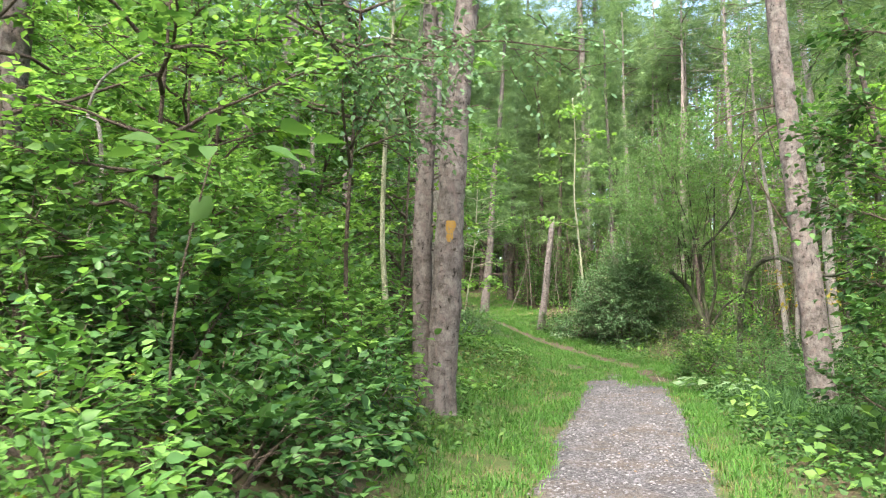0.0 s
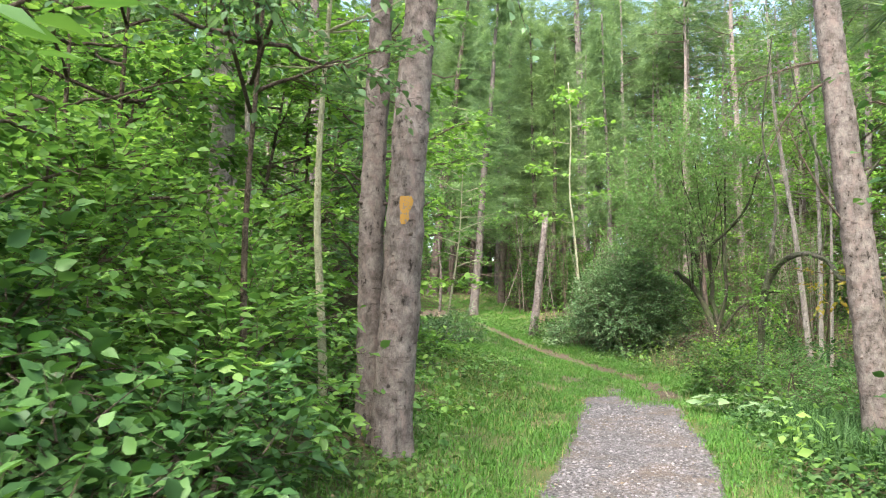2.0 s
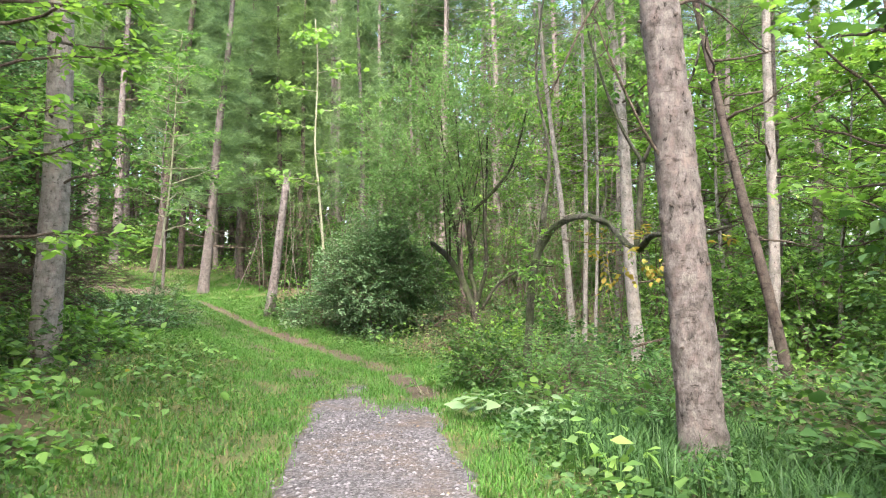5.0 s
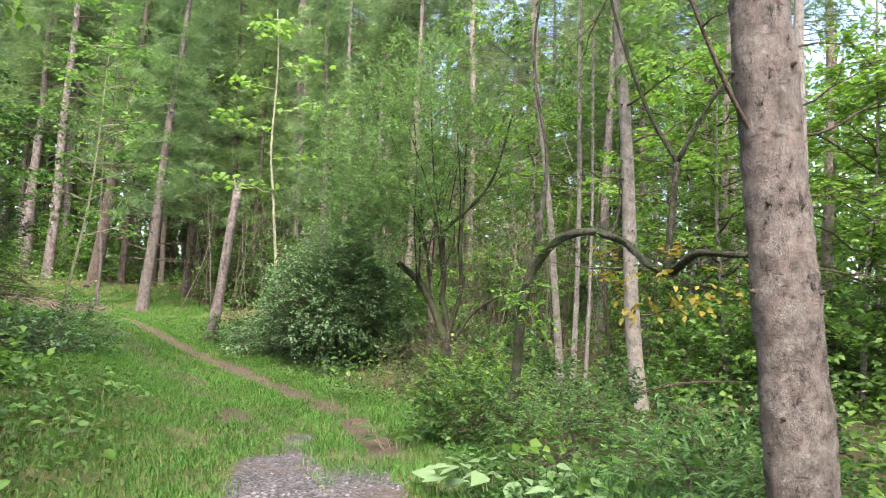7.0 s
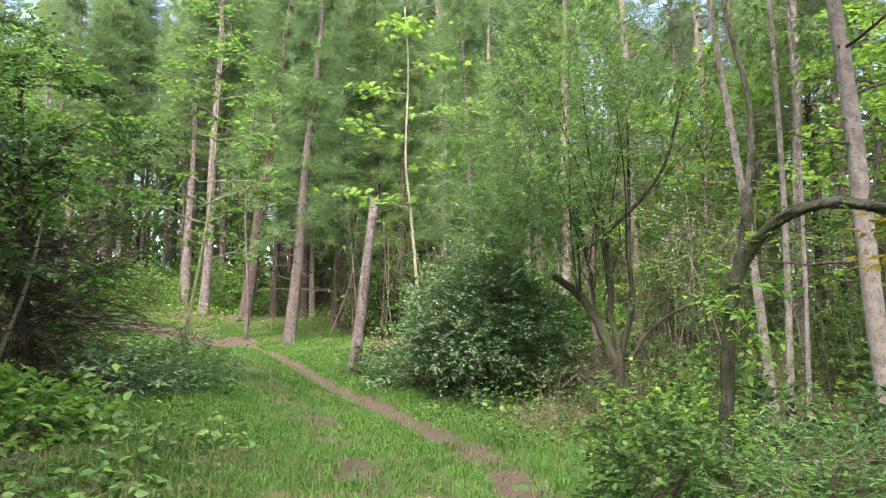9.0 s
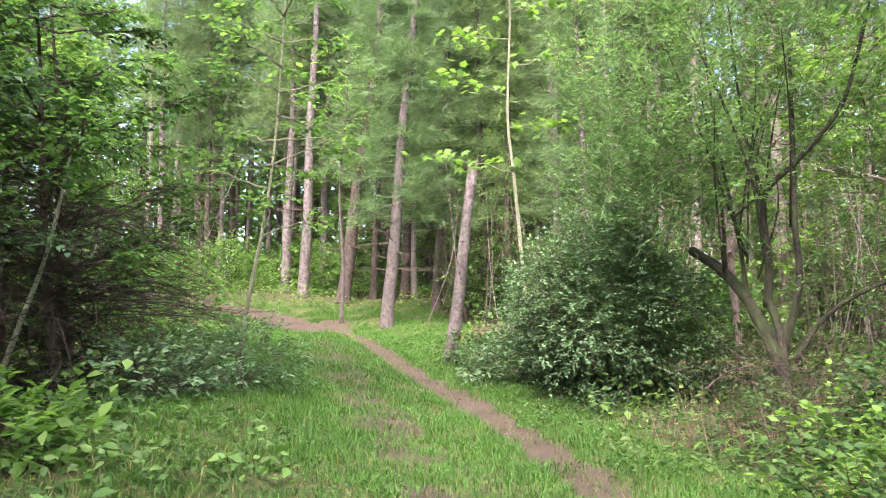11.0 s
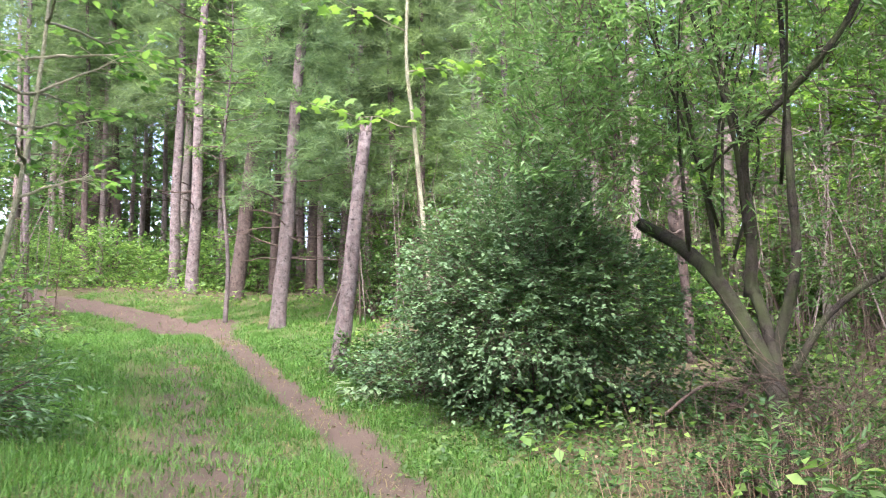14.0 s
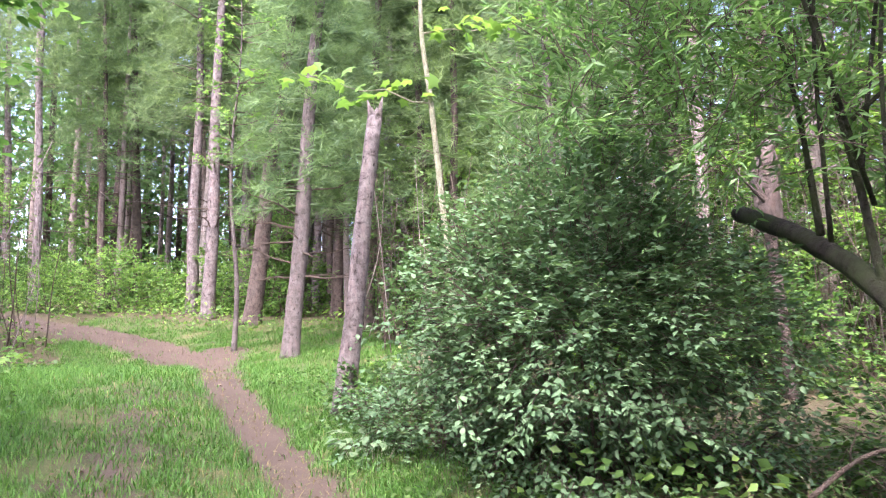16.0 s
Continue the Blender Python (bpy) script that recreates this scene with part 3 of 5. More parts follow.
# ---- the trees that stand along the walk ----
TREES = "pines along the walk"
twin_a = pine(-0.27, 9.83, (-0.215, 9.82, 3.63), 0.124, 15, None, 1, "straight pine trunk standing close beside a blazed one", (2.3, 3.4), 0, 9, 90, fine=True, group=TREES)
twin_b = pine(-0.07, 9.6, (0.19, 9.63, 3.7), 0.178, 16, None, 2, "leaning pine trunk with a yellow painted trail blaze", (1.35, 2.0, 3.15), 0, 9, 90, fine=True, group=TREES)
pine_r = pine(5.65, 11.38, (5.36, 11.57, 4.2), 0.185, 16, None, 3, "leaning pine beside the gravel with ringed knots on its bark", (1.0, 1.75, 2.4, 3.1, 3.9), 0, 9, 90, fine=True, group=TREES)
pine(-0.26, 16.34, (-0.13, 16.36, 6.33), 0.17, 15, GREY_BARK, 4, "pale pine trunk behind the leafy saplings with long dead branches", (3.0, 4.1, 5.0), 9, 8, 90, fine=True, group=TREES)
pine(-2.75, 13.0, (-2.66, 13.02, 5.9), 0.18, 16, GREY_BARK, 5, "pale pine trunk rising out of the thicket", (3.2, 4.4), 5, 8, 90, group=TREES)
pine(-5.3, 8.8, (-5.15, 8.9, 4.5), 0.2, 16, None, 6, "pinkish-grey pine trunk deep in the thicket", (3.0,), 4, 8, 90, group=TREES)
pine(9.66, 18.58, (9.33, 18.82, 5.91), 0.125, 13, GREY_BARK, 7, "weathered pale pine trunk with broken side branches", (3.0, 4.2, 5.2), 12, 9, 90, group=TREES)
pine(9.95, 15.0, (9.2, 15.65, 4.6), 0.085, 11, DARK_BARK, 8, "pine leaning over the undergrowth", (2.2, 3.6), 6, 7, 90, group=TREES)
pine(11.04, 16.56, (11.05, 16.55, 6.0), 0.1, 14, GREY_BARK, 9, "slim pale trunk among the maple leaves", (), 8, 8, 90, group=TREES)
pine(1.9, 35.0, (2.5, 35.07, 8.4), 0.18, 15, MID_BARK, 10, "pine leaning beside the dirt track", (1.2, 2.4, 3.6), 14, 3.4, 300, 1.7, group=TREES)
pine(0.05, 39.9, (0.95, 40.0, 9.45), 0.23, 16, DARK_BARK, 11, "dark leaning trunk where the dirt track forks", (), 14, 5.0, 300, 1.8, group=TREES)
pine(-2.8, 44.06, (-2.62, 44.1, 11.1), 0.19, 16, None, 12, "straight pine at the far bend of the track", (), 14, 6.5, 300, group=TREES)
pine(2.2, 42.5, (2.35, 42.5, 10), 0.18, 16, DARK_BARK, 13, "straight dark pine beyond the track", (), 16, 3.5, 340, 1.7, group=TREES)
pine(-7.8, 50.1, (-7.2, 50.2, 14.4), 0.28, 18, DARK_BARK, 14, "tall bare-limbed pine at the far bend", (), 26, 11, 200, group=TREES)
pine(-3.6, 48.0, (-3.1, 48.1, 11.2), 0.2, 16, GREY_BARK, 15, "pale pine behind the far bend", (), 10, 9, 250, group=TREES)
pine(0.9, 44.5, (1.3, 44.5, 10.0), 0.2, 16, None, 16, "pinkish pine beyond the fork of the track", (), 12, 8, 250, group=TREES)
pine(3.4, 38.5, (3.7, 38.6, 9.0), 0.16, 15, DARK_BARK, 17, "dark slim pine behind the bush", (), 14, 3.0, 340, 1.7, group=TREES)

pine(5.6, 36.5, (5.7, 36.6, 9.0), 0.12, 13, DARK_BARK, 18, "dark slim pine in the brush", (), 14, 3.2, 260, 1.6, group=TREES)
pine(7.6, 33.5, (7.4, 33.6, 9.0), 0.12, 13, MID_BARK, 19, "slim brown pine in the brush", (), 16, 4.0, 220, 1.6, group=TREES)
# broken dark snag with dead limbs
stump = thing("broken_snag", foot(9.75, 28.7), "broken dark trunk with dead limbs", "tree")
sq = bend([foot(9.75, 28.7), (9.7, 28.7, 1.6), (9.58, 28.65, 3.0), (9.6, 28.65, 4.2)], 24)
part("trunk", *tube(sq, np.concatenate([np.linspace(0.08, 0.08, 15), np.linspace(0.17, 0.2, 6), [0.17, 0.12, 0.05]]), 12, 0.1, 4, 0.2), DARK_BARK, stump)
for k, (pts, r0) in enumerate((([(9.6, 28.65, 3.9), (9.9, 28.5, 4.5), (10.4, 28.2, 5.1), (10.9, 28.0, 5.5)], 0.05), ([(9.6, 28.6, 3.2), (9.2, 28.4, 3.5), (8.6, 28.2, 4.1)], 0.03), ([(9.62, 28.6, 2.9), (9.3, 28.3, 2.8), (8.9, 28.0, 3.0)], 0.025))):
    sq = bend(pts, 12)
    part("branch", *tube(sq, np.linspace(r0, 0.008, 12), 7, 0.06, k), DARK_BARK, stump)

# the painted trail mark
tp, th_ = trunk_line(np.random.default_rng(2), -0.07, 9.6, (0.19, 9.63, 3.7), 16, 0.03)
ang = np.linspace(-1.86, -1.15, 7)
hz = np.array([-0.14, -0.09, -0.03, 0.03, 0.08, 0.125])
lo = np.array([0.34, 0.16, 0.22, 0.04, 0.0, 0.12])
bv = []
for z, w in zip(hz, lo):
    cx, cy = (float(np.interp(2.42 + z, tp[:, 2], tp[:, k])) for k in (0, 1))
    for a in np.linspace(ang[0] + w * 0.5, ang[-1] - w, 7):
        rj = 0.194 + 0.004 * math.sin(9 * a + 40 * z)
        bv.append((cx + rj * math.cos(a), cy + rj * math.sin(a), 2.42 + z))
bf = [(r * 7 + k, r * 7 + k + 1, r * 7 + k + 8, r * 7 + k + 7) for r in range(5) for k in range(6)]
YELLOW, t, b = material("yellow_paint")
t.links.new(mixed(t, ramp(t, noise_tex(t, 45, 5), [(0.54, (0, 0, 0)), (0.6, (1, 1, 1))]), (0.19, 0.1, 0.004), (0.09, 0.075, 0.06)), b.inputs["Base Color"])
b.inputs["Roughness"].default_value = 0.7
bump(t, b, noise_tex(t, 60, 5), 0.6, 0.01)
blaze = part("trail_blaze", bv, bf, YELLOW, next(o for o in twin_b.children if o.name.startswith("trunk")), "worn yellow paint blaze")

# snapped trunk by the dark bush
snag = thing("snapped_trunk", foot(3.62, 28.35), "snapped-off pine trunk with a splintered top", "tree")
p, h = trunk_line(np.random.default_rng(20), 3.62, 28.35, (4.1, 28.4, 4.4), 4.05, 0.02)
snag_stem = part("trunk", *tube(p, 0.13 * (1.06 - 0.3 * h / 4.1), 16, 0.05, 2, 0.25), PINE_BARK, snag)
for k, (a, ln) in enumerate(((0.2, 0.35), (2.0, 0.22), (3.6, 0.3), (5.0, 0.18))):
    s = p[-1] + np.array([0.06 * math.cos(a), 0.06 * math.sin(a), -0.05])
    part("splinter", *tube([s, s + np.array([0.02 * math.cos(a), 0.02 * math.sin(a), ln * 0.6]), s + np.array([0.05 * math.cos(a), 0.04, ln])], [0.045, 0.03, 0.006], 6, 0.1, k), DEAD_WOOD, snag_stem)

# tall thin sapling with clusters of large bright leaves at its top
rng = np.random.default_rng(30)
maple = thing("maple_sapling", foot(5.12, 27.1), "tall thin pale-stemmed maple sapling with bright yellow-green leaves", "tree")
stem = bend([foot(5.12, 27.1), (5.05, 27.1, 1.6), (4.83, 27.1, 4.2), (4.72, 27.1, 5.4), (4.78, 27.1, 7.5), (4.7, 27.1, 9.0)], 40)
part("stem", *tube(stem, np.linspace(0.045, 0.014, 40), 9, 0.03, 1), SAPLING_BARK, maple)
for z, ax, ay, ln in ((4.35, -1.0, -0.2, 1.6), (5.15, 1.0, 0.1, 1.2), (5.9, -0.8, -0.5, 1.5), (6.3, 0.9, -0.4, 1.3), (7.0, -0.9, 0.3, 1.4), (7.4, 0.7, -0.3, 1.2), (8.2, -0.4, -0.6, 1.0), (8.6, 0.5, 0.4, 0.9)):
    i = int(np.argmin(np.abs(stem[:, 2] - z)))
    q, tb = limb(rng, stem[i], np.array([ax, ay, 0.12]), ln, 0.014, 0.03)
    part("branch", *tb, SAPLING_BARK, maple)
    n = 36
    at = q[rng.integers(2, 7, n)] + rng.normal(0, 1, (n, 3)) * np.array([0.26, 0.24, 0.07])
    leaf_parts("maple", at, np.array([ax, ay, -0.3]) + rng.normal(0, 0.7, (n, 3)), scatter_up(rng, n, 0.3), rng.uniform(0.12, 0.22, n), BRIGHT, maple)

leafy_tree(0.6, 23.09, 6.5, 0.9, 0.032, 31, BROAD, SAPLING_BARK, "ovate", 0.11, 170, 8, 0.32, "thin sapling at the edge of the grass", top=(1.02, 23.25, 4.6))
leafy_tree(0.47, 36.0, 9.0, 1.0, 0.06, 32, BROAD, MID_BARK, "oval", 0.12, 150, 8, 0.45, "pale slim post-straight sapling at the fork", top=(0.5, 36.0, 8.4))
leafy_tree(-0.69, 9.63, 7.0, 0.8, 0.045, 33, BROAD, SAPLING_BARK, "ovate", 0.1, 120, 8, 0.5, "slim greenish sapling behind the twin pines", top=(-0.7, 9.63, 3.5))
leafy_tree(-2.03, 12.57, 9.0, 1.1, 0.05, 34, BRIGHT, GREY_BARK, "ovate", 0.11, 150, 8, 0.55, "slim pale sapling in the thicket")
leafy_tree(-2.35, 12.75, 8.0, 1.0, 0.045, 35, BRIGHT, GREY_BARK, "ovate", 0.11, 120, 8, 0.55, "slim pale sapling in the thicket")

# ---- the crooked willow and the dark bush ----
rng = np.random.default_rng(40)
willow = thing("crooked_willow", foot(7.75, 22.25), "crooked multi-stemmed willow with soft narrow pale green leaves", "tree")
f = foot(7.75, 22.25)
WAYS = [
    ([f, (7.72, 22.4, 0.8), (7.62, 23.1, 1.7), (7.58, 24.0, 2.2), (7.5, 24.95, 2.56)], 0.085, 0.072),
    ([f, (7.78, 22.4, 0.75), (7.85, 22.7, 1.3), (7.8, 22.95, 1.85)], 0.06, 0.055),
    ([(7.8, 22.9, 1.6), (7.82, 22.85, 2.2), (7.75, 22.75, 3.1), (8.15, 22.5, 3.6), (8.6, 22.2, 4.3), (8.9, 22.0, 5.6)], 0.062, 0.02),
    ([(7.85, 22.6, 1.0), (8.05, 22.5, 1.9), (7.98, 22.4, 2.75), (8.1, 22.6, 3.6), (8.25, 22.9, 5.2)], 0.055, 0.02),
    ([(7.62, 23.1, 1.65), (7.6, 23.3, 2.6), (7.35, 23.3, 4.0), (7.2, 23.4, 5.8)], 0.035, 0.012),
    ([(7.75, 22.8, 3.1), (7.55, 22.9, 4.2), (7.4, 22.9, 6.0)], 0.03, 0.01),
    ([(7.8, 22.9, 2.2), (7.5, 22.6, 3.4), (7.0, 22.7, 4.9), (6.6, 22.9, 6.0)], 0.028, 0.01),
    ([(7.6, 23.8, 2.2), (7.7, 24.2, 3.4), (7.5, 24.4, 5.2)], 0.03, 0.01),
    ([(7.9, 22.4, 0.9), (8.3, 22.3, 1.5), (8.9, 22.0, 1.9), (9.5, 21.9, 1.9)], 0.04, 0.012),
]
for k, (pts, r0, r1) in enumerate(WAYS):
    q = bend(pts, 6 * len(pts))
    part("stem", *tube(q, np.linspace(r0, r1, len(q)), 12, 0.09, k, 0.18 if k < 2 else 0), MOSSY_BARK, willow)
masses = (((7.2, 23.3, 5.0), (1.9, 1.7, 1.5), 640), ((6.6, 23.3, 4.0), (1.2, 1.2, 1.0), 240), ((8.6, 22.7, 5.0), (1.2, 1.4, 1.1), 210), ((7.5, 23.2, 6.3), (1.4, 1.4, 1.1), 320), ((7.2, 24.6, 3.6), (1.4, 1.0, 0.9), 240), ((7.1, 22.9, 3.1), (1.1, 0.9, 0.7), 100), ((9.2, 22.6, 3.4), (0.8, 0.9, 0.6), 60), ((6.0, 23.6, 3.3), (0.7, 0.8, 0.6), 90), ((8.9, 22.9, 2.1), (0.9, 0.8, 0.8), 50))
for c, r, n in masses:
    pt, d = lumpy(rng, n, c, r, 0.35, 0.22)
    lv, tw = sprays(rng, pt, d * 0.5 + rng.normal(0, 0.5, d.shape) + np.array([0, 0, 0.5]), rng.uniform(0.35, 0.75, n), 16, "narrow", 0.105, 0.12, 0.6, 0.7)
    mass("foliage", *lv, WILLOW, willow)
    mass("twig_mass", *tw, TWIG_BARK, willow)
for k in range(9):
    a = np.array([7.6 + rng.normal(0, 0.3), 22.9 + rng.normal(0, 0.3), rng.uniform(1.6, 3.0)])
    e = a + np.array([rng.normal(0, 0.7), rng.normal(0, 0.5), rng.uniform(2.0, 3.6)])
    q = bend([a, (a + e) / 2 + rng.normal(0, 0.12, 3), e], 10)
    part("rod", *tube(q, np.linspace(0.018, 0.006, 10), 6, 0.05, k), MOSSY_BARK, willow)

shrub(6.12, 25.35, 1.4, (1.35, 1.65, 1.65), 41, OLIVE, "oval", 0.07, 4600, 12, 5, "large dark dense bush with small grey-green leaves", "dense_bush", hollow=0.3, length=0.45, lump=0.2, skirt=0.12)
shrub(5.0, 26.6, 0.35, (0.95, 0.9, 0.62), 42, OLIVE, "oval", 0.075, 700, 10, 6, "low spreading grey-green bush", "dense_bush", hollow=0.4, length=0.4)
shrub(4.3, 28.3, 0.22, (0.8, 0.8, 0.36), 43, HERB, "ovate", 0.08, 300, 9, 5, "low leafy shrub at the foot of a snapped trunk", hollow=0.4)
shrub(7.2, 21.5, 0.25, (0.6, 0.4, 0.35), 125, WEED, "ovate", 0.06, 120, 8, 4, "low weeds round the willow's foot", "verge_weeds", hollow=0.2)
shrub(8.6, 21.4, 0.3, (0.7, 0.5, 0.45), 126, WEED, "ovate", 0.06, 140, 8, 4, "low weeds round the willow's foot", "verge_weeds", hollow=0.2)
shrub(7.3, 25.2, 0.4, (0.7, 0.7, 0.5), 44, OLIVE, "oval", 0.07, 300, 9, 5, "low grey-green shrub under the willow", hollow=0.4)

# ---- the arching tree on the other verge ----
arch = thing("arching_tree", foot(6.62, 17.15), "small mossy tree whose trunk arches over to the ground side", "tree")
q = bend([foot(6.62, 17.15), (6.64, 17.1, 0.7), (6.69, 17.0, 1.7), (6.86, 16.75, 2.3), (7.02, 16.15, 2.5), (7.1, 15.4, 2.34), (6.95, 14.7, 2.02), (6.75, 14.07, 1.9)], 40)
part("trunk", *tube(q, np.linspace(0.068, 0.032, 40), 14, 0.24, 3, 0.3), ARCH_BARK, arch)
for k, (pts, r0, r1) in enumerate((
    ([(6.75, 14.07, 1.9), (6.6, 13.6, 2.02), (6.46, 13.24, 2.03), (6.5, 12.7, 1.98), (6.6, 12.2, 2.05)], 0.045, 0.015),
    ([(6.7, 17.0, 1.8), (6.8, 16.92, 2.3), (6.83, 16.88, 2.78)], 0.06, 0.05),
    ([(6.83, 16.9, 2.6), (6.95, 16.95, 3.6), (6.8, 17.1, 5.0), (7.1, 17.2, 7.0)], 0.035, 0.012),
    ([(6.8, 14.2, 1.92), (6.82, 14.15, 2.5), (6.84, 14.1, 3.0)], 0.038, 0.03),
    ([(6.84, 14.1, 3.0), (6.6, 14.3, 3.6), (6.35, 14.5, 4.6), (6.2, 14.6, 5.6)], 0.026, 0.01),
    ([(6.84, 14.1, 3.0), (6.95, 13.8, 3.5), (7.2, 13.5, 4.1), (7.3, 13.4, 5.2)], 0.026, 0.01),
    ([(7.08, 15.6, 2.4), (7.2, 15.6, 2.8), (7.2, 15.7, 3.3)], 0.016, 0.005))):
    qq = bend(pts, 5 * len(pts))
    part("branch", *tube(qq, np.linspace(r0, r1, len(qq)), 8, 0.1, k), ARCH_BARK, arch)
rng = np.random.default_rng(45)
for c, r, n, mt in (((6.9, 14.5, 1.95), (0.7, 1.1, 0.35), 30, AUTUMN), ((6.75, 17.0, 1.7), (0.35, 0.35, 0.5), 40, BRIGHT), ((6.8, 13.8, 4.6), (0.7, 0.9, 0.8), 60, BROAD)):
    pt, d = lumpy(rng, n, c, r, 0.2)
    lv, tw = sprays(rng, pt, d + rng.normal(0, 0.4, d.shape), 0.3, 7, "ovate", 0.085)
    mass("foliage", *lv, mt, arch)

rng = np.random.default_rng(47)
at = q[rng.integers(8, 38, 26)]
lv, tw = sprays(rng, at, rng.normal(0, 0.6, (26, 3)) + [0, 0, 0.4], rng.uniform(0.12, 0.4, 26), 5, "ovate", 0.06)
mass("shoot_mass", *tw, ARCH_BARK, arch, "short shoots along the arched trunk")
mass("foliage", *lv, BROAD, arch)

# pale many-stemmed clump behind it
clump = thing("pale_stem_clump", foot(9.33, 20.2), "clump of slim pale-barked stems", "tree")
for k, (bx, by, tx, ty, r) in enumerate(((9.36, 20.2, 9.37, 20.17, 0.055), (9.2, 20.3, 8.55, 20.45, 0.075), (9.5, 20.0, 9.75, 20.3, 0.035))):
    q = bend([foot(bx, by), ((bx + tx) / 2 + 0.06, (by + ty) / 2, 3.2), (tx, ty, 6.5), (tx + 0.2 * (tx - bx), ty, 9.5)], 26)
    part("stem", *tube(q, np.linspace(r, 0.02, 26), 10, 0.04, k, 0.2), GREY_BARK, clump)
rng = np.random.default_rng(46)
pt, d = lumpy(rng, 240, (9.2, 20.3, 7.2), (1.9, 1.9, 1.7), 0.3)
lv, tw = sprays(rng, pt, d + rng.normal(0, 0.4, d.shape), 0.5, 9, "ovate", 0.1)
mass("foliage", *lv, BROAD, clump)
mass("twig_mass", *tw, TWIG_BARK, clump)

# ---- thickets on both verges ----
shrub(0.1, 18.0, 0.22, (0.7, 0.6, 0.32), 120, BRIGHT, "ovate", 0.12, 150, 8, 5, "low bramble with pale green leaves", "bramble", hollow=0.3)
shrub(-1.6, 18.4, 0.3, (0.8, 0.7, 0.42), 121, BRIGHT, "ovate", 0.11, 180, 8, 5, "low bramble with pale green leaves", "bramble", hollow=0.3)
shrub(0.85, 22.3, 0.35, (0.55, 0.6, 0.5), 122, OLIVE, "narrow", 0.11, 240, 9, 5, "low blue-green shrub round a thin sapling", hollow=0.2)
shrub(0.2, 21.0, 0.3, (0.7, 0.8, 0.4), 123, OLIVE, "ovate", 0.08, 240, 8, 5, "low blue-green shrub at the grass edge", hollow=0.2)
shrub(-0.3, 16.2, 0.3, (0.5, 0.5, 0.4), 124, HERB, "ovate", 0.09, 130, 8, 4, "small leafy shrub at a pine's foot", hollow=0.2)
LEFT = "leafy thicket shrubs"
for x, y, z0, r, k, mt, kd, sz, n in (
    (-1.35, 5.0, 0.35, (0.75, 0.7, 0.6), 50, WEED, "ovate", 0.1, 260), (-2.3, 4.3, 0.45, (0.8, 0.7, 0.7), 51, BRAMBLE, "ovate", 0.085, 280),
    (-0.95, 6.6, 0.35, (0.6, 0.8, 0.55), 52, WEED, "ovate", 0.1, 260), (-2.2, 6.1, 0.8, (0.9, 0.8, 0.8), 53, WEED, "ovate", 0.11, 320),
    (-1.2, 8.2, 0.75, (0.75, 0.9, 0.8), 54, BROAD, "ovate", 0.1, 380), (-2.5, 8.0, 1.3, (1.0, 1.0, 1.2), 55, BROAD, "ovate", 0.1, 480),
    (-3.6, 6.6, 1.2, (1.0, 1.0, 1.2), 56, HERB, "ovate", 0.11, 420), (-3.9, 9.2, 1.6, (1.3, 1.2, 1.5), 57, BROAD, "ovate", 0.1, 520),
    (-1.7, 10.2, 1.1, (0.9, 0.9, 1.0), 58, BROAD, "ovate", 0.1, 420), (-3.0, 11.2, 1.5, (1.2, 1.1, 1.4), 59, BROAD, "ovate", 0.1, 460),
    (-0.75, 10.6, 0.5, (0.5, 0.7, 0.5), 60, HERB, "ovate", 0.09, 190), (-5.4, 7.0, 1.6, (1.3, 1.3, 1.6), 61, BROAD, "ovate", 0.1, 480),
    (-1.6, 3.2, 0.3, (0.6, 0.6, 0.5), 62, BRAMBLE, "ovate", 0.085, 180), (-5.6, 10.5, 1.8, (1.5, 1.3, 1.8), 63, BROAD, "ovate", 0.1, 520)):
    shrub(x, y, z0, r, k, mt, kd, sz, n, 8, 6, "leafy green thicket shrub with broad leaves", "thicket_shrub", group=LEFT, hollow=0.35)
RIGHT = "low shrubs on the verge"
for x, y, z0, r, k, mt, kd, sz, n in (
    (6.2, 15.1, 0.36, (0.7, 0.8, 0.5), 70, WILLOW, "narrow", 0.075, 360), (5.75, 16.6, 0.35, (0.6, 0.7, 0.5), 71, HERB, "ovate", 0.07, 300), (6.55, 17.9, 0.4, (0.7, 0.8, 0.6), 72, BRIGHT, "ovate", 0.07, 260),
    (7.7, 16.3, 0.4, (0.8, 0.8, 0.55), 73, WEED, "ovate", 0.07, 220), (7.3, 13.6, 0.35, (0.8, 0.9, 0.45), 74, WEED, "ovate", 0.07, 260), (6.2, 12.9, 0.28, (0.6, 0.7, 0.4), 75, WILLOW, "narrow", 0.1, 300),
    (6.6, 10.2, 0.4, (0.8, 0.9, 0.6), 76, WEED, "ovate", 0.08, 320), (7.8, 19.4, 0.5, (0.9, 1.0, 0.7), 77, WEED, "ovate", 0.08, 380), (8.7, 24.2, 0.5, (1.0, 1.0, 0.7), 78, HERB, "ovate", 0.07, 360), (6.9, 20.6, 0.3, (0.7, 0.9, 0.45), 79, HERB, "narrow", 0.09, 200)):
    shrub(x, y, z0, r, k, mt, kd, sz, n, 9, 5, "low leafy shrub on the grassy verge", "verge_shrub", group=RIGHT, hollow=0.3, length=0.34)

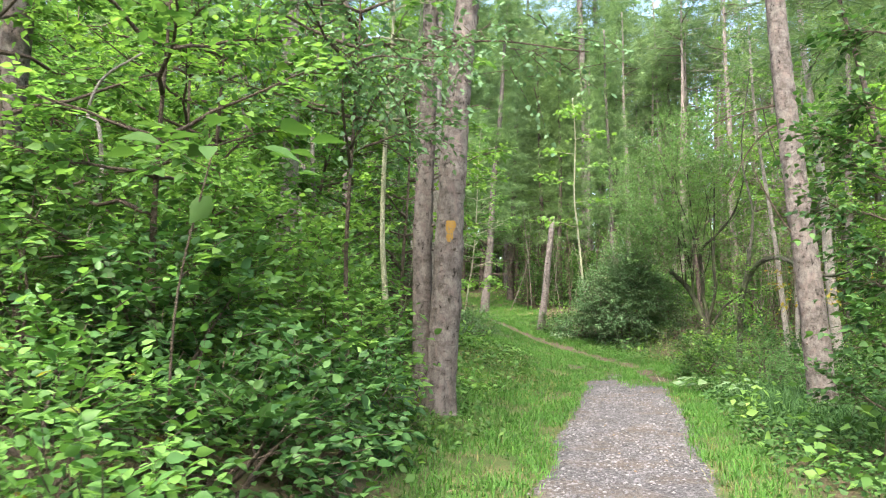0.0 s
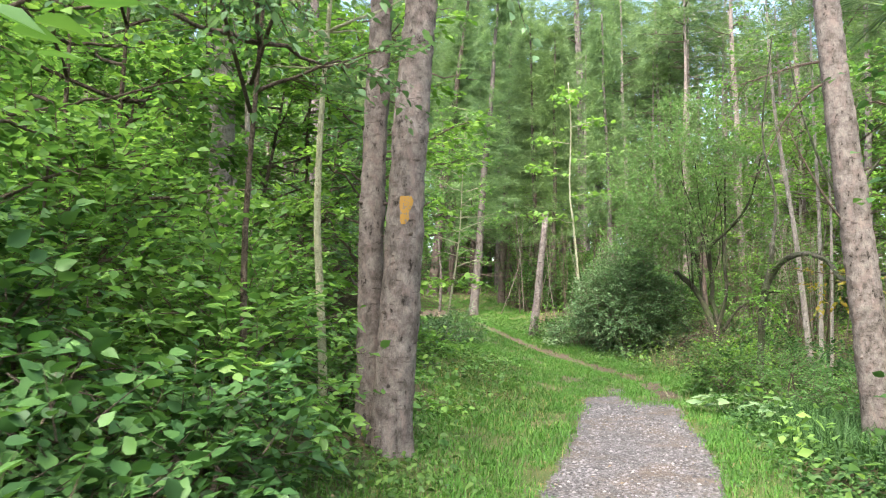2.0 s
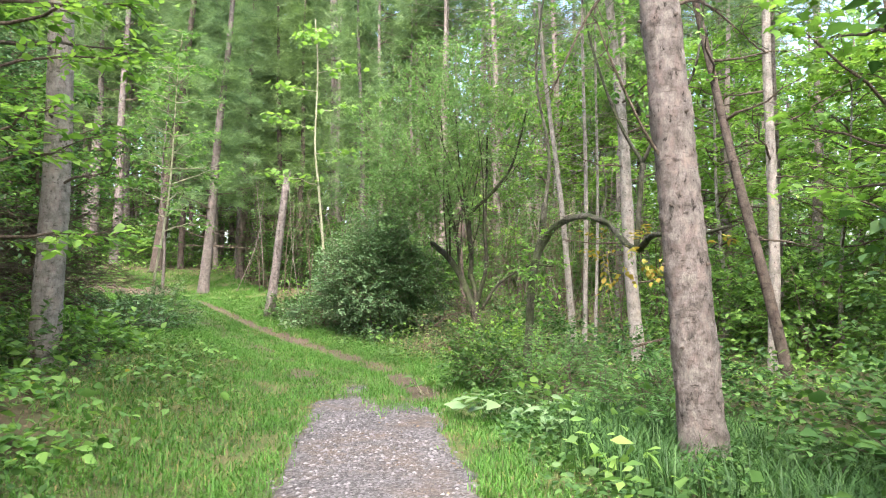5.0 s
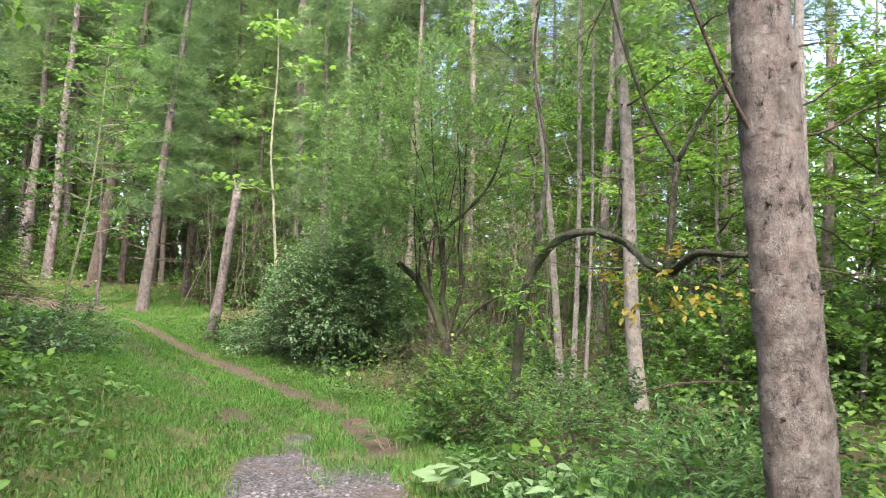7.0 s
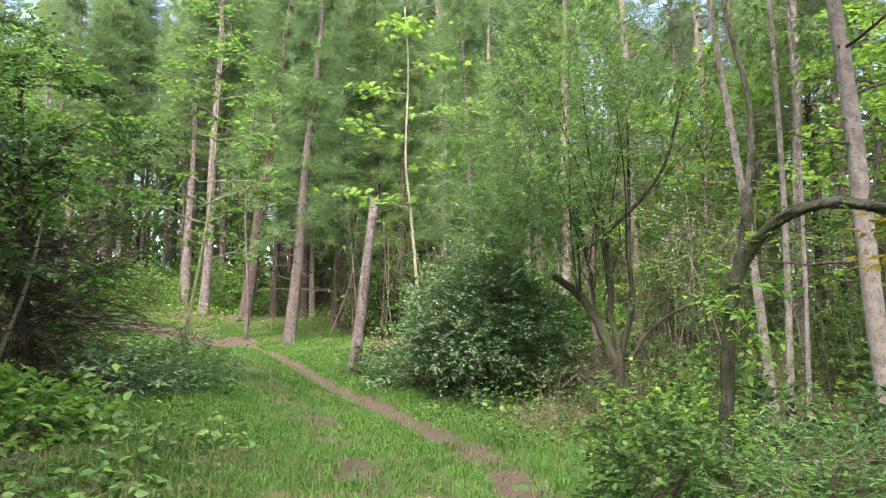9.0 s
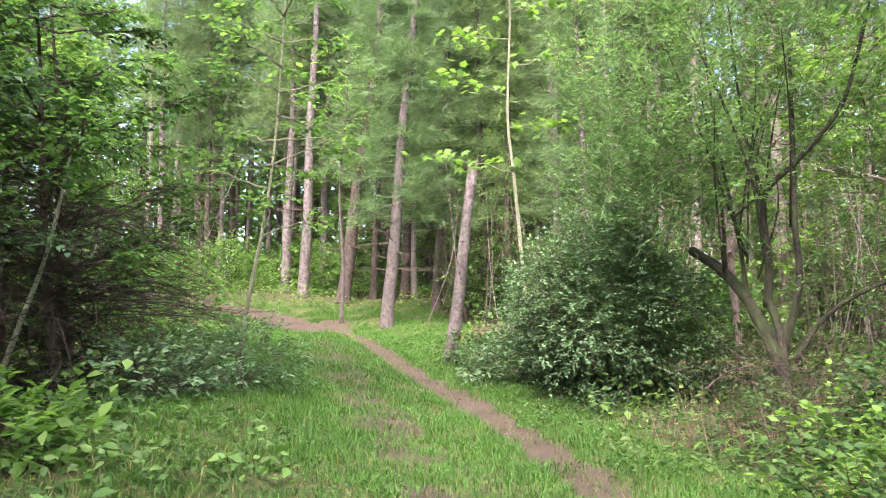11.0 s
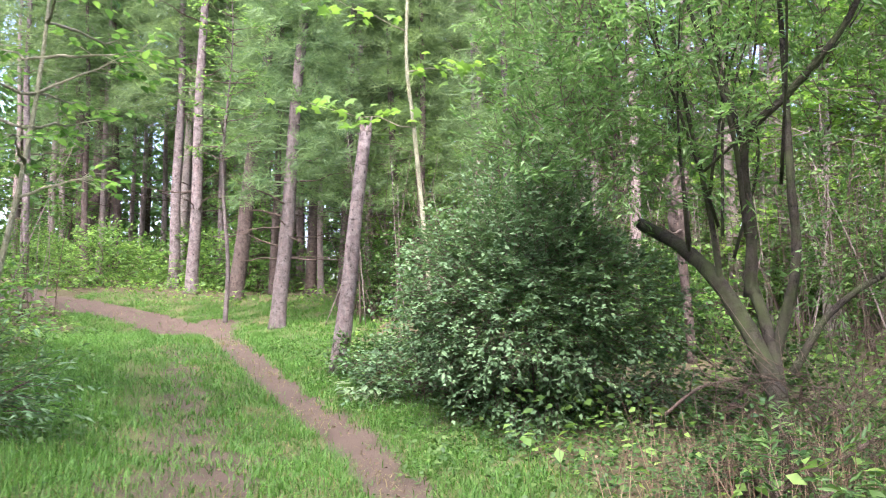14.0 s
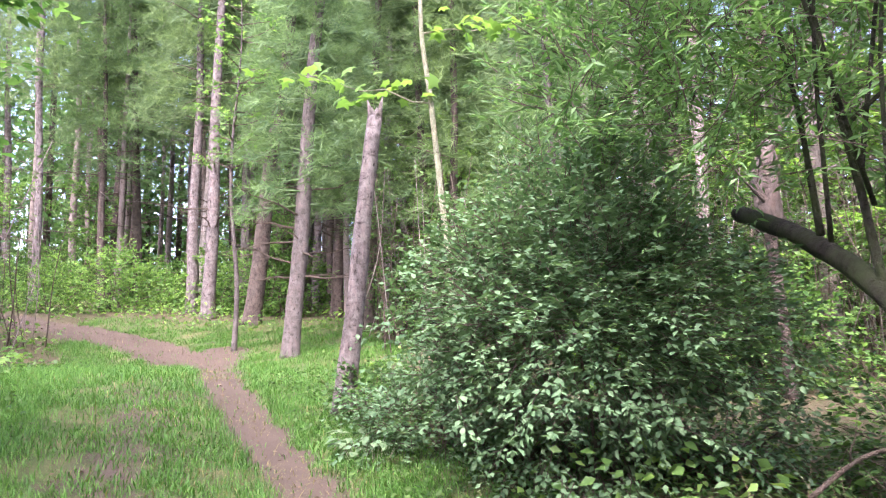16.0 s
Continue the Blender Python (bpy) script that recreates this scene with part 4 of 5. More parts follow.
for x, y, h, s, sd, lb in ((-0.75, 14.0, 6.0, 1.7, 110, "maple-like leaves over the bank"), (-1.9, 16.0, 6.5, 1.8, 111, "broad leaves beside a pale trunk"), (-3.4, 14.6, 7.0, 1.9, 113, "broad leaves in the thicket"), (-3.2, 9.9, 6.5, 1.8, 114, "broad leaves over the thicket"), (-2.6, 6.8, 4.5, 1.5, 115, "broad leaves over the thicket"), (-4.6, 7.8, 6.0, 1.8, 116, "broad leaves over the thicket")):
    leafy_tree(x, y, h, s, 0.04, sd, BRIGHT if sd in (110, 111, 114) else BROAD, TWIG_BARK, "ovate", 0.115, {110: 300, 111: 300, 114: 230, 115: 300}.get(sd, 430), 9, 0.22, "leafy sapling with " + lb)
# overhanging leafy tree close on the right at the start
leafy_tree(4.35, 7.6, 4.8, 0.75, 0.022, 80, WEED, TWIG_BARK, "ovate", 0.095, 460, 8, 0.08, "dark leafy sapling hanging over the verge", layered=False)
over = leafy_tree(-0.95, 7.7, 5.6, 1.35, 0.03, 117, OLIVE, TWIG_BARK, "ovate", 0.085, 300, 9, 0.52, "slim sapling whose dark leaves hang over the walk", layered=False)
rng = np.random.default_rng(117)
for pts in ([(-0.95, 7.7, 3.1), (-0.5, 6.9, 3.55), (0.2, 6.1, 3.65), (1.1, 5.6, 3.4)], [(-0.95, 7.7, 2.9), (-0.9, 6.7, 3.4), (-0.6, 5.9, 3.45), (-0.1, 5.2, 3.2)]):
    q = bend(pts, 18)
    part("branch", *tube(q, np.linspace(0.016, 0.005, 18), 6, 0.05), TWIG_BARK, over, "slender limb reaching over the walk")
    st = q[rng.integers(5, 18, 70)] + rng.normal(0, 0.13, (70, 3))
    lv, tw = sprays(rng, st, rng.normal(0, 1, (70, 3)) * [1, 1, 0.4] + [0.3, -0.2, 0], rng.uniform(0.25, 0.6, 70), 9, "ovate", 0.06, 0.5, 0.6)
    mass("foliage", *lv, OLIVE, over)
    mass("twig_mass", *tw, TWIG_BARK, over)
rng = np.random.default_rng(118)
sprig = thing("broad_leaf_sapling", foot(-1.75, 4.9), "thin sapling topped with very large light green leaves", "sapling")
q = bend([foot(-1.75, 4.9), (-1.7, 4.85, 1.5), (-1.45, 4.75, 2.5)], 16)
part("stem", *tube(q, np.linspace(0.012, 0.005, 16), 7), TWIG_BARK, sprig)
n = 16
at = np.array([-1.4, 4.75, 2.5]) + rng.normal(0, 1, (n, 3)) * np.array([0.28, 0.18, 0.09])
leaf_parts("ovate", at, (at - np.array([-1.45, 4.8, 2.55])) * [1, 1, 0.4] + rng.normal(0, 0.06, (n, 3)), scatter_up(rng, n, 0.35), rng.uniform(0.16, 0.27, n), HERB, sprig)
twist = thing("twisted_stem", foot(-3.8, 8.15), "bare twisted pale stem among the leaves", "sapling")
q = bend([foot(-3.8, 8.15), (-3.85, 8.1, 1.2), (-3.82, 8.1, 2.1), (-3.68, 8.1, 2.7), (-3.72, 8.1, 3.4), (-3.85, 8.1, 3.55), (-3.7, 8.1, 3.95), (-3.3, 8.15, 4.25)], 40)
part("stem", *tube(q, np.linspace(0.034, 0.012, 40), 9, 0.08, 3), GREY_BARK, twist)
rng = np.random.default_rng(119)
for pts, r0 in (([(5.38, 11.52, 4.3), (5.1, 11.6, 4.25), (4.8, 11.8, 3.9), (4.5, 11.9, 3.25)], 0.026), ([(5.42, 11.5, 2.45), (5.15, 11.5, 2.8), (4.85, 11.5, 3.35), (4.7, 11.5, 3.7)], 0.018), ([(5.4, 11.6, 3.9), (5.9, 11.7, 4.1), (6.6, 11.9, 3.9)], 0.022), ([(5.36, 11.55, 4.6), (4.9, 11.7, 4.55), (4.3, 12.0, 4.4)], 0.022)):
    q = bend(pts, 14)
    bits = [tube(q, np.linspace(r0, 0.006, 14), 7, 0.05)]
    for _ in range(9):
        k = rng.integers(4, 14)
        bits.append(limb(rng, q[k], unit(q[-1] - q[0] + rng.normal(0, 0.8, 3)), rng.uniform(0.15, 0.5), 0.007, -0.1, 3, 4)[1])
    part("branch", *joined(bits), TWIG_BARK, pine_r, "dead drooping side branch")
leafy_tree(7.4, 10.9, 5.5, 1.1, 0.035, 81, BRIGHT, TWIG_BARK, "maple", 0.12, 170, 7, 0.35, "thin young maple on the verge")
# dead-twigged thicket with leaves above it
rng = np.random.default_rng(82)
for x, y, h, s, sd in ((-1.0, 21.4, 4.8, 1.7, 83), (-1.3, 22.4, 5.4, 1.8, 84), (-2.3, 19.6, 5.2, 1.8, 85), (-2.9, 21.6, 5.6, 1.8, 86)):
    th = leafy_tree(x, y, h, s, 0.06, sd, {83: BROAD, 84: WEED}.get(sd, OLIVE), TWIG_BARK, "ovate", 0.085, 620, 9, 0.26, "leafy tree over a tangle of dead brown twigs", "tangled_tree", layered=True)
    c = np.array([x, y, float(ground_z(x, y)) + 0.9])
    arcs = []
    for _ in range(170):
        w = rng.uniform(0, 2 * np.pi)
        a = c + np.array([*rng.normal(0, 0.3, 2), rng.uniform(-0.8, 1.3)])
        out, up = rng.uniform(0.7, 1.9), rng.uniform(0.0, 0.55)
        e = a + np.array([math.cos(w) * out, math.sin(w) * out, up - 0.5 * out * rng.random()])
        e[2] = max(e[2], float(ground_z(e[0], e[1])) + 0.05)
        arcs.append(tube(bend([a, (a + e) / 2 + [0, 0, 0.25 * out * rng.random()] + rng.normal(0, 0.08, 3), e], 7), np.linspace(rng.uniform(0.006, 0.014), 0.003, 7), 4, 0.05))
        for _k in range(4):
            m0 = a + (e - a) * rng.uniform(0.3, 1.0)
            arcs.append(limb(rng, m0, unit((e - a) + rng.normal(0, 0.6, 3)), rng.uniform(0.2, 0.6), 0.005, -0.1, 3, 4)[1])
    mass("dead_twig_mass", *joined(arcs), TWIG_BARK, th, "tangle of dead brown twigs")
leaner = thing("leaning_stem", foot(-1.33, 20.62), "slim pale leaning stem in front of dark twigs", "sapling")
part("stem", *tube(bend([foot(-1.33, 20.62), (-1.1, 20.7, 1.35), (-0.9, 20.85, 2.2), (-0.8, 21.1, 3.4)], 20), np.linspace(0.035, 0.015, 20), 9, 0.04, 2), SAPLING_BARK, leaner)

# ---- woodland behind: trees repeated over the plan ----
FAR = "woodland trees"
models = [
    leafy_tree(-7.5, 14.0, 6.5, 1.9, 0.06, 90, BROAD, TWIG_BARK, "oval", 0.15, 520, 9, 0.12, "leafy understorey tree with flat tiers of broad leaves", "understorey_tree", group=FAR, length=0.7),
    leafy_tree(-9.5, 18.0, 8.0, 2.1, 0.07, 91, BRIGHT, GREY_BARK, "oval", 0.15, 560, 9, 0.2, "slender pale-stemmed tree with light green leaves", "understorey_tree", group=FAR, length=0.7),
    leafy_tree(-6.5, 20.0, 5.0, 1.7, 0.05, 92, BROAD, TWIG_BARK, "oval", 0.13, 480, 9, 0.1, "bushy understorey tree with dark leaves", "understorey_tree", group=FAR, length=0.6, layered=False),
    pine(-10.0, 24.0, (-9.8, 24.1, 8.0), 0.17, 17, None, 93, "woodland pine with a bare trunk and high needled crown", (), 20, 9, 200, name="woodland_pine", group=FAR),
    pine(-12.0, 28.0, (-12.2, 28.1, 8.0), 0.13, 14, DARK_BARK, 94, "slim dark conifer with needled boughs", (), 12, 5, 240, name="woodland_pine", group=FAR),
]
rng = np.random.default_rng(95)


def stand(n, x0, x1, y0, y1, kinds, clear=2.4, grown=1.0):
    """Copies of the model trees over a stretch of the plan, clear of the walk and of one another."""
    made = []
    tries = 0
    while len(made) < n and tries < 4000:
        tries += 1
        x, y = rng.uniform(x0, x1), rng.uniform(y0, y1)
        d = float(path_offset(x, y))
        if (-3.4 < d < 4.6 and y < 32) or float(to_line(x, y, TRACK)) < clear or float(to_line(x, y, SPUR)) < 1.0 or (5 < x < 12 and 14 < y < 29) or (1.5 < x < 8 and 27 < y < 35 and kinds[0] != 8):
            continue
        if any((x - a) ** 2 + (y - b) ** 2 < clear for a, b in made):
            continue
        made.append((x, y))
        src = models[kinds[rng.integers(len(kinds))]]
        s = rng.uniform(0.8, 1.2) * grown
        copy_thing(src, pose(x, y, float(ground_z(x, y)) - 0.06, 0, 0, rng.uniform(0, 360)) @ Matrix.Scale(s, 4))


LOW = "low leafy bushes of the wood"
bushes = [
    shrub(-5.0, 26.5, 0.8, (1.3, 1.3, 1.1), 98, BROAD, "oval", 0.12, 420, 9, 5, "low leafy bush on the forest floor", "woodland_bush", group=LOW, hollow=0.3, length=0.5),
    shrub(9.5, 30.5, 0.9, (1.4, 1.3, 1.2), 99, HERB, "oval", 0.12, 420, 9, 5, "low leafy bush on the forest floor", "woodland_bush", group=LOW, hollow=0.3, length=0.5),
    pine(-13.0, 32.0, (-12.9, 32.1, 8.0), 0.13, 15, DEAD_WOOD, 100, "bare grey-brown conifer with dead limbs", (), 24, 12, 60, name="woodland_pine", group=FAR),
]


def brush_clump(x, y, seed):
    """Thin upright stems with few leaves."""
    g = np.random.default_rng(seed)
    th = thing("brush_clump", foot(x, y), "thicket of thin bare upright stems with a few leaves", "shrub", LOW)
    tips = []
    for k in range(9):
        a = foot(x, y) + np.array([*g.normal(0, 0.35, 2), 0])
        e = a + np.array([*g.normal(0, 0.45, 2), g.uniform(2.0, 4.4)])
        q = bend([a, (a + e) / 2 + g.normal(0, 0.14, 3), e], 9)
        part("stem", *tube(q, np.linspace(g.uniform(0.012, 0.026), 0.006, 9), 5, 0.05, k), TWIG_BARK if k % 3 else DEAD_WOOD, th)
        tips.append(q[3:])
    tips = np.concatenate(tips)
    s = tips[g.integers(0, len(tips), 130)]
    lv, tw = sprays(g, s, g.normal(0, 1, (130, 3)) * [1, 1, 0.5] + [0, 0, 0.3], g.uniform(0.25, 0.6, 130), 6, "oval", 0.085)
    mass("foliage", *lv, HERB, th)
    mass("twig_mass", *tw, TWIG_BARK, th)
    return th


bushes.append(brush_clump(6.5, 30.5, 140))
models += bushes
stand(30, 3.8, 15, 29, 38, (8, 8), 1.1)
stand(10, 8.8, 13, 22, 29, (8, 8), 1.2)
stand(10, -8, -2.5, 24, 36, (8, 8), 1.2)
stand(26, -14, -2.5, 11, 24, (0, 0, 2, 1, 2, 3))
stand(18, -16, -4.0, 24, 36, (0, 1, 2, 3, 3, 4))
stand(19, 10, 24, 9, 27, (1, 1, 7, 1, 1), 2.0)
stand(14, 9, 24, 28.5, 44, (3, 7, 7, 4, 7), 1.8)
stand(10, 13, 26, 28, 46, (1, 7, 1), 1.8)
stand(14, 3.5, 13, 36, 46, (4, 3, 2, 7), 1.8)
stand(34, -24, 4, 41, 58, (3, 3, 7, 7, 4, 2))
stand(14, -12, 0, 46, 60, (7,))
stand(26, 4, 30, 44, 60, (1, 3, 7, 1, 0))
stand(9, 3, 10, 46, 57, (4, 3))
stand(7, 4, 17, 43, 56, (4, 3), 2.0, 1.35)
stand(9, -11, 1, 46, 60, (3, 4), 2.0, 1.4)
stand(16, 10, 26, 30, 48, (7,))
stand(8, 12, 23, 19, 33, (1, 7, 3, 1), 2.0)
# trees behind and beside the start: out of view, added for the light
stand(8, -14, 14, -16, -3, (0, 1, 3))
stand(7, -20, -6, -2, 10, (0, 1, 3))
stand(7, 8, 20, -2, 9, (0, 1, 3))
stand(16, -12, -1.5, 14, 34, (5, 6), 2.0)
stand(22, 8.5, 22, 9, 28, (5, 6), 2.0)
stand(26, 3, 22, 30, 44, (5, 6), 2.0)
stand(20, -20, 3, 40, 54, (5, 6), 2.0)

# farthest woods, a dense belt
rng = np.random.default_rng(96)
bits = []
trunks = []
for k in range(260):
    # from 220 on: unseen trees round the back, added to close in the light
    a = rng.uniform(-1.15, 1.15) if k < 220 else rng.uniform(1.15, 5.1)
    d = rng.uniform(52, 82) if k < 220 else rng.uniform(24, 40)
    x, y = 2 + d * math.sin(a), 8 + d * math.cos(a)
    g = float(ground_z(x, y))
    hh = rng.uniform(17, 25)
    trunks.append(tube([(x, y, g - 0.2), (x + 0.2, y, g + hh * 0.5), (x + 0.3, y, g + hh)], [0.2, 0.14, 0.04], 7))
    n = 620
    pt, dd = lumpy(rng, n, (x, y, g + hh * 0.42), (2.8, 2.8, hh * 0.55), 0.2)
    pt[:, 2] = np.maximum(pt[:, 2], g + 0.1 + 1.5 * rng.random(n))
    bits.append(leaves("oval", pt, dd + rng.normal(0, 0.7, (n, 3)), scatter_up(rng, n, 0.7), rng.uniform(0.35, 0.75, n)))
belt = thing("far_woods", (2, 60, 3.5), "dense mixed woods in the distance", "woods")
belt["kind"] = "stuff"
mass("far_trunk_mass", *joined(trunks), DARK_BARK, belt)
n = 15000
a = np.stack([rng.uniform(-26, 34, n), rng.uniform(46, 64, n), rng.uniform(2.5, 15, n)], 1)
a[n // 2:, :2] = np.stack([rng.uniform(11, 30, n - n // 2), rng.uniform(27, 46, n - n // 2)], 1)
a[:, 2] += ground_z(a[:, 0], a[:, 1])
w = rng.normal(0, 1, (n, 3)) * [1, 1, 0.25]
mass("bare_branch_mass", *sticks(a, a + unit(w) * rng.uniform(0.5, 2.0, (n, 1)), 0.013), DEAD_WOOD, belt, "dead grey-brown pine branches")
mass("far_foliage", *joined(bits), WILLOW, belt)

# ---- undergrowth, grass, gravel ----
rng = np.random.default_rng(97)


def spread(n, x0, x1, y0, y1, weight):
    """Points of the plan, kept by a weight from 0 to 1."""
    x, y = rng.uniform(x0, x1, n), rng.uniform(y0, y1, n)
    k = rng.random(n) < weight(x, y)
    return x[k], y[k]


def grass_layer(name, n, weight, low, high, mat, label, box=(-6, 9, 1.5, 41), lean=0.5):
    x, y = spread(n, *box, weight)
    k = len(x)
    at = np.stack([x, y, ground_z(x, y) - 0.01], 1)
    a = rng.uniform(0, 2 * np.pi, k)
    out = rng.uniform(0.1, lean, k)
    along = np.stack([np.cos(a) * out, np.sin(a) * out, np.ones(k)], 1)
    up = np.stack([-np.cos(a), -np.sin(a), out], 1)
    ob = mesh_object(name, *leaves("blade" if high < 0.12 else "reed", at, along, up, rng.uniform(low, high, k)), mat)
    return tagged(ob, label, "grass", kind="stuff")


def short_w(x, y):
    return grass_mask(x, y) * (1 - gravel_mask(x, y)) ** 2 * (1 - 0.97 * smooth(0.2, 0.95, dirt_mask(x, y))) * np.clip(0.5 + 0.5 * wave(2 * x, 2 * y, 0.8) + 0.35 * wave(5.3 * x, 4.7 * y, 2.9), 0.06, 1)


def tall_w(x, y):
    d = path_offset(x, y)
    return grass_mask(x, y) * (smooth(1.2, 2.0, -d) * (1 - 0.75 * smooth(11, 13, y) * smooth(20, 18.5, y)) + 0.8 * smooth(1.3, 1.8, d)) * (1 - dirt_mask(x, y)) * np.clip(0.4 + 0.8 * wave(1.3 * x, 1.3 * y, 2.6), 0, 1)


def dry_w(x, y):
    return np.clip(smooth(1.0, 0.2, np.hypot((x - 1.0) / 1.5, (y - 15.4) / 3.8)) + 0.7 * smooth(1.0, 0.2, np.hypot((x - 0.9) / 1.6, (y - 18.6) / 1.8)) + 0.5 * smooth(1.0, 0.3, np.hypot((x - 5.9) / 0.8, (y - 21) / 2.5)) + 0.22 * smooth(1, 0.2, np.hypot((x - 7.2) / 1.0, (y - 21.6) / 1.0)) + 0.03 * grass_mask(x, y), 0, 1) * (1 - gravel_mask(x, y))


grass_layer("lawn_grass", 1150000, short_w, 0.045, 0.118, GRASS, "short bright green grass along the walk", lean=1.3, box=(-5, 8, 3.5, 41))
grass_layer("tall_grass", 170000, tall_w, 0.1, 0.24, GRASS, "longer green grass on the banks", lean=0.8)
grass_layer("lush_grass", 420000, lambda x, y: smooth(0.6, 1.6, -path_offset(x, y) + 0.5 * wave(x, y, 1.2)) * smooth(18.5, 20.5, y) * grass_mask(x, y) * np.clip(0.5 + 0.7 * wave(1.6 * x, 1.6 * y, 0.6), 0, 1) * (1 - dirt_mask(x, y)), 0.07, 0.2, EMERALD, "lush emerald grass beside the track", (-6, 5, 18, 41), 0.9)
grass_layer("verge_grass", 170000, lambda x, y: smooth(0.7, 1.0, path_offset(x, y)) * smooth(np.where(y < 15, 1.75, 2.4), np.where(y < 15, 1.2, 1.7), path_offset(x, y)) * np.clip(0.55 + 0.6 * wave(1.8 * x, 1.8 * y, 1.6), 0, 1) * (1 - dirt_mask(x, y)), 0.06, 0.16, GRASS, "lush grass along the verge", (1, 7.5, 4, 31), 0.9)
grass_layer("grass_tufts", 200000, lambda x, y: short_w(x, y) * (np.sin(5.1 * x + 2.3 * y) * np.sin(4.3 * y - 1.9 * x) > 0.45) * (0.4 + 0.6 * smooth(0.4, -0.4, wave(6 * x, 6 * y, 2.0))), 0.07, 0.118, EMERALD, "tufts of longer green grass in the lawn", (-2, 7.5, 5, 33), 0.9)
grass_layer("track_edge_grass", 90000, lambda x, y: smooth(0.22, 0.34, to_line(x, y, TRACK)) * smooth(0.95, 0.5, to_line(x, y, TRACK)) * np.clip(0.55 + 0.6 * wave(2.1 * x, 2.1 * y, 3.4), 0, 1), 0.1, 0.2, GRASS, "longer grass leaning over the edges of the dirt track", (-1, 6.5, 16, 33), 1.0)
grass_layer("straw", 120000, lambda x, y: grass_mask(x, y) * (1 - gravel_mask(x, y)) * np.clip(0.25 + 0.8 * wave(1.1 * x, 1.1 * y, 4.1), 0.05, 1), 0.04, 0.1, DRY, "dry straw lying in the grass", (-2, 7, 3.5, 33), 5.0)
grass_layer("dry_grass", 130000, dry_w, 0.12, 0.28, DRY, "straw-coloured dry grass on the bank", lean=2.6)


def herb_layer(name, n, weight, box, low, high, size, mat, label, kind="ovate", lean=0.45):
    x, y = spread(n, *box, weight)
    k = len(x)
    z = ground_z(x, y) + rng.uniform(low, high, k) * (0.6 + 0.4 * wave(1.5 * x, 1.5 * y, 1.5))
    a = rng.uniform(0, 2 * np.pi, k)
    along = np.stack([np.cos(a), np.sin(a), rng.normal(-0.15, 0.3, k)], 1)
    ob = mesh_object(name, *leaves(kind, np.stack([x, y, z], 1), along, scatter_up(rng, k, lean), size * rng.uniform(0.6, 1.3, k)), mat)
    return tagged(ob, label, "plants", kind="stuff")


def left_w(x, y):
    d = path_offset(x, y)
    return smooth(1.5, 2.5, -d + 0.4 * wave(1.2 * x, 1.2 * y, 0.3)) * smooth(9, 5, -d) * np.clip(0.45 + 0.7 * wave(0.9 * x, 0.9 * y, 3.3), 0.04, 1) * (1 - 0.6 * smooth(1.1, 0.3, np.hypot((x - 1.0) / 1.5, (y - 15.4) / 3.8)))


def right_w(x, y):
    d = path_offset(x, y)
    return smooth(1.2, 1.7, d + 0.3 * wave(1.2 * x, 1.2 * y, 2.3)) * smooth(9, 5, d) * np.clip(0.5 + 0.7 * wave(0.9 * x, 0.9 * y, 1.3), 0.05, 1)


def far_w(x, y):
    return (1 - grass_mask(x, y)) * (1 - dirt_mask(x, y)) * smooth(0.6, 1.1, to_line(x, y, TRACK)) * np.clip(0.5 + 0.6 * wave(0.6 * x, 0.6 * y, 0.9), 0, 1)


herb_layer("bank_herbs", 70000, left_w, (-5, 3, 3, 34), 0.02, 0.26, 0.07, HERB, "low broad-leaved herbs on the bank")
herb_layer("verge_herbs", 80000, right_w, (1.5, 12, 4, 32), 0.02, 0.34, 0.06, HERB, "dense low green herbs on the verge")
herb_layer("forest_herbs", 110000, far_w, (-18, 24, 6, 50), 0.05, 0.75, 0.14, BROAD, "low green plants on the forest floor", "oval", 0.6)
herb_layer("leaf_litter", 48000, lambda x, y: 0.75 * (1 - grass_mask(x, y)) + 0.08 + 0.22 * dirt_mask(x, y) + 0.4 * smooth(0.25, 0.0, np.abs(path_offset(x, y) - 0.85)) * smooth(18, 16, y), (-7, 11, 2, 40), 0.0, 0.03, 0.055, LITTER, "fallen brown leaves", "oval", 0.25)


def big_leaf_patch(x, y, r, n, size, mat, label, sd):
    g = np.random.default_rng(sd)
    th = thing("broad_leaf_plant", foot(x, y, 0.0), label, "plant", "broad-leaved plants")
    a = g.uniform(0, 2 * np.pi, n)
    d = r * np.sqrt(g.random(n))
    px, py = x + d * np.cos(a), y + d * np.sin(a)
    at = np.stack([px, py, ground_z(px, py) + g.uniform(0.1, 0.3, n)], 1)
    along = np.stack([np.cos(a), np.sin(a), g.normal(-0.1, 0.2, n)], 1)
    leaf_parts("ovate", at, along, scatter_up(g, n, 0.3), size * g.uniform(0.6, 1.2, n), mat, th)
    lo = at.copy()
    lo[:, :2] = lo[:, :2] * 0.6 + np.array([x, y]) * 0.4
    lo[:, 2] = ground_z(lo[:, 0], lo[:, 1]) - 0.02
    for a0, a1 in zip(lo, at):
        part("stalk", *sticks(a0[None], a1[None], 0.006), SAPLING_BARK, th)


big_leaf_patch(4.95, 14.1, 0.55, 34, 0.24, PALE, "pale silvery broad-leaved plant by the gravel", 1)
big_leaf_patch(5.1, 13.0, 0.3, 14, 0.22, PALE, "pale silvery broad-leaved plant by the gravel", 2)
big_leaf_patch(4.1, 26.3, 0.4, 30, 0.16, PALE, "pale broad-leaved plant at the grass edge", 3)
big_leaf_patch(6.95, 23.9, 0.18, 10, 0.14, PALE, "pale broad-leaved plant under the dark bush", 4)
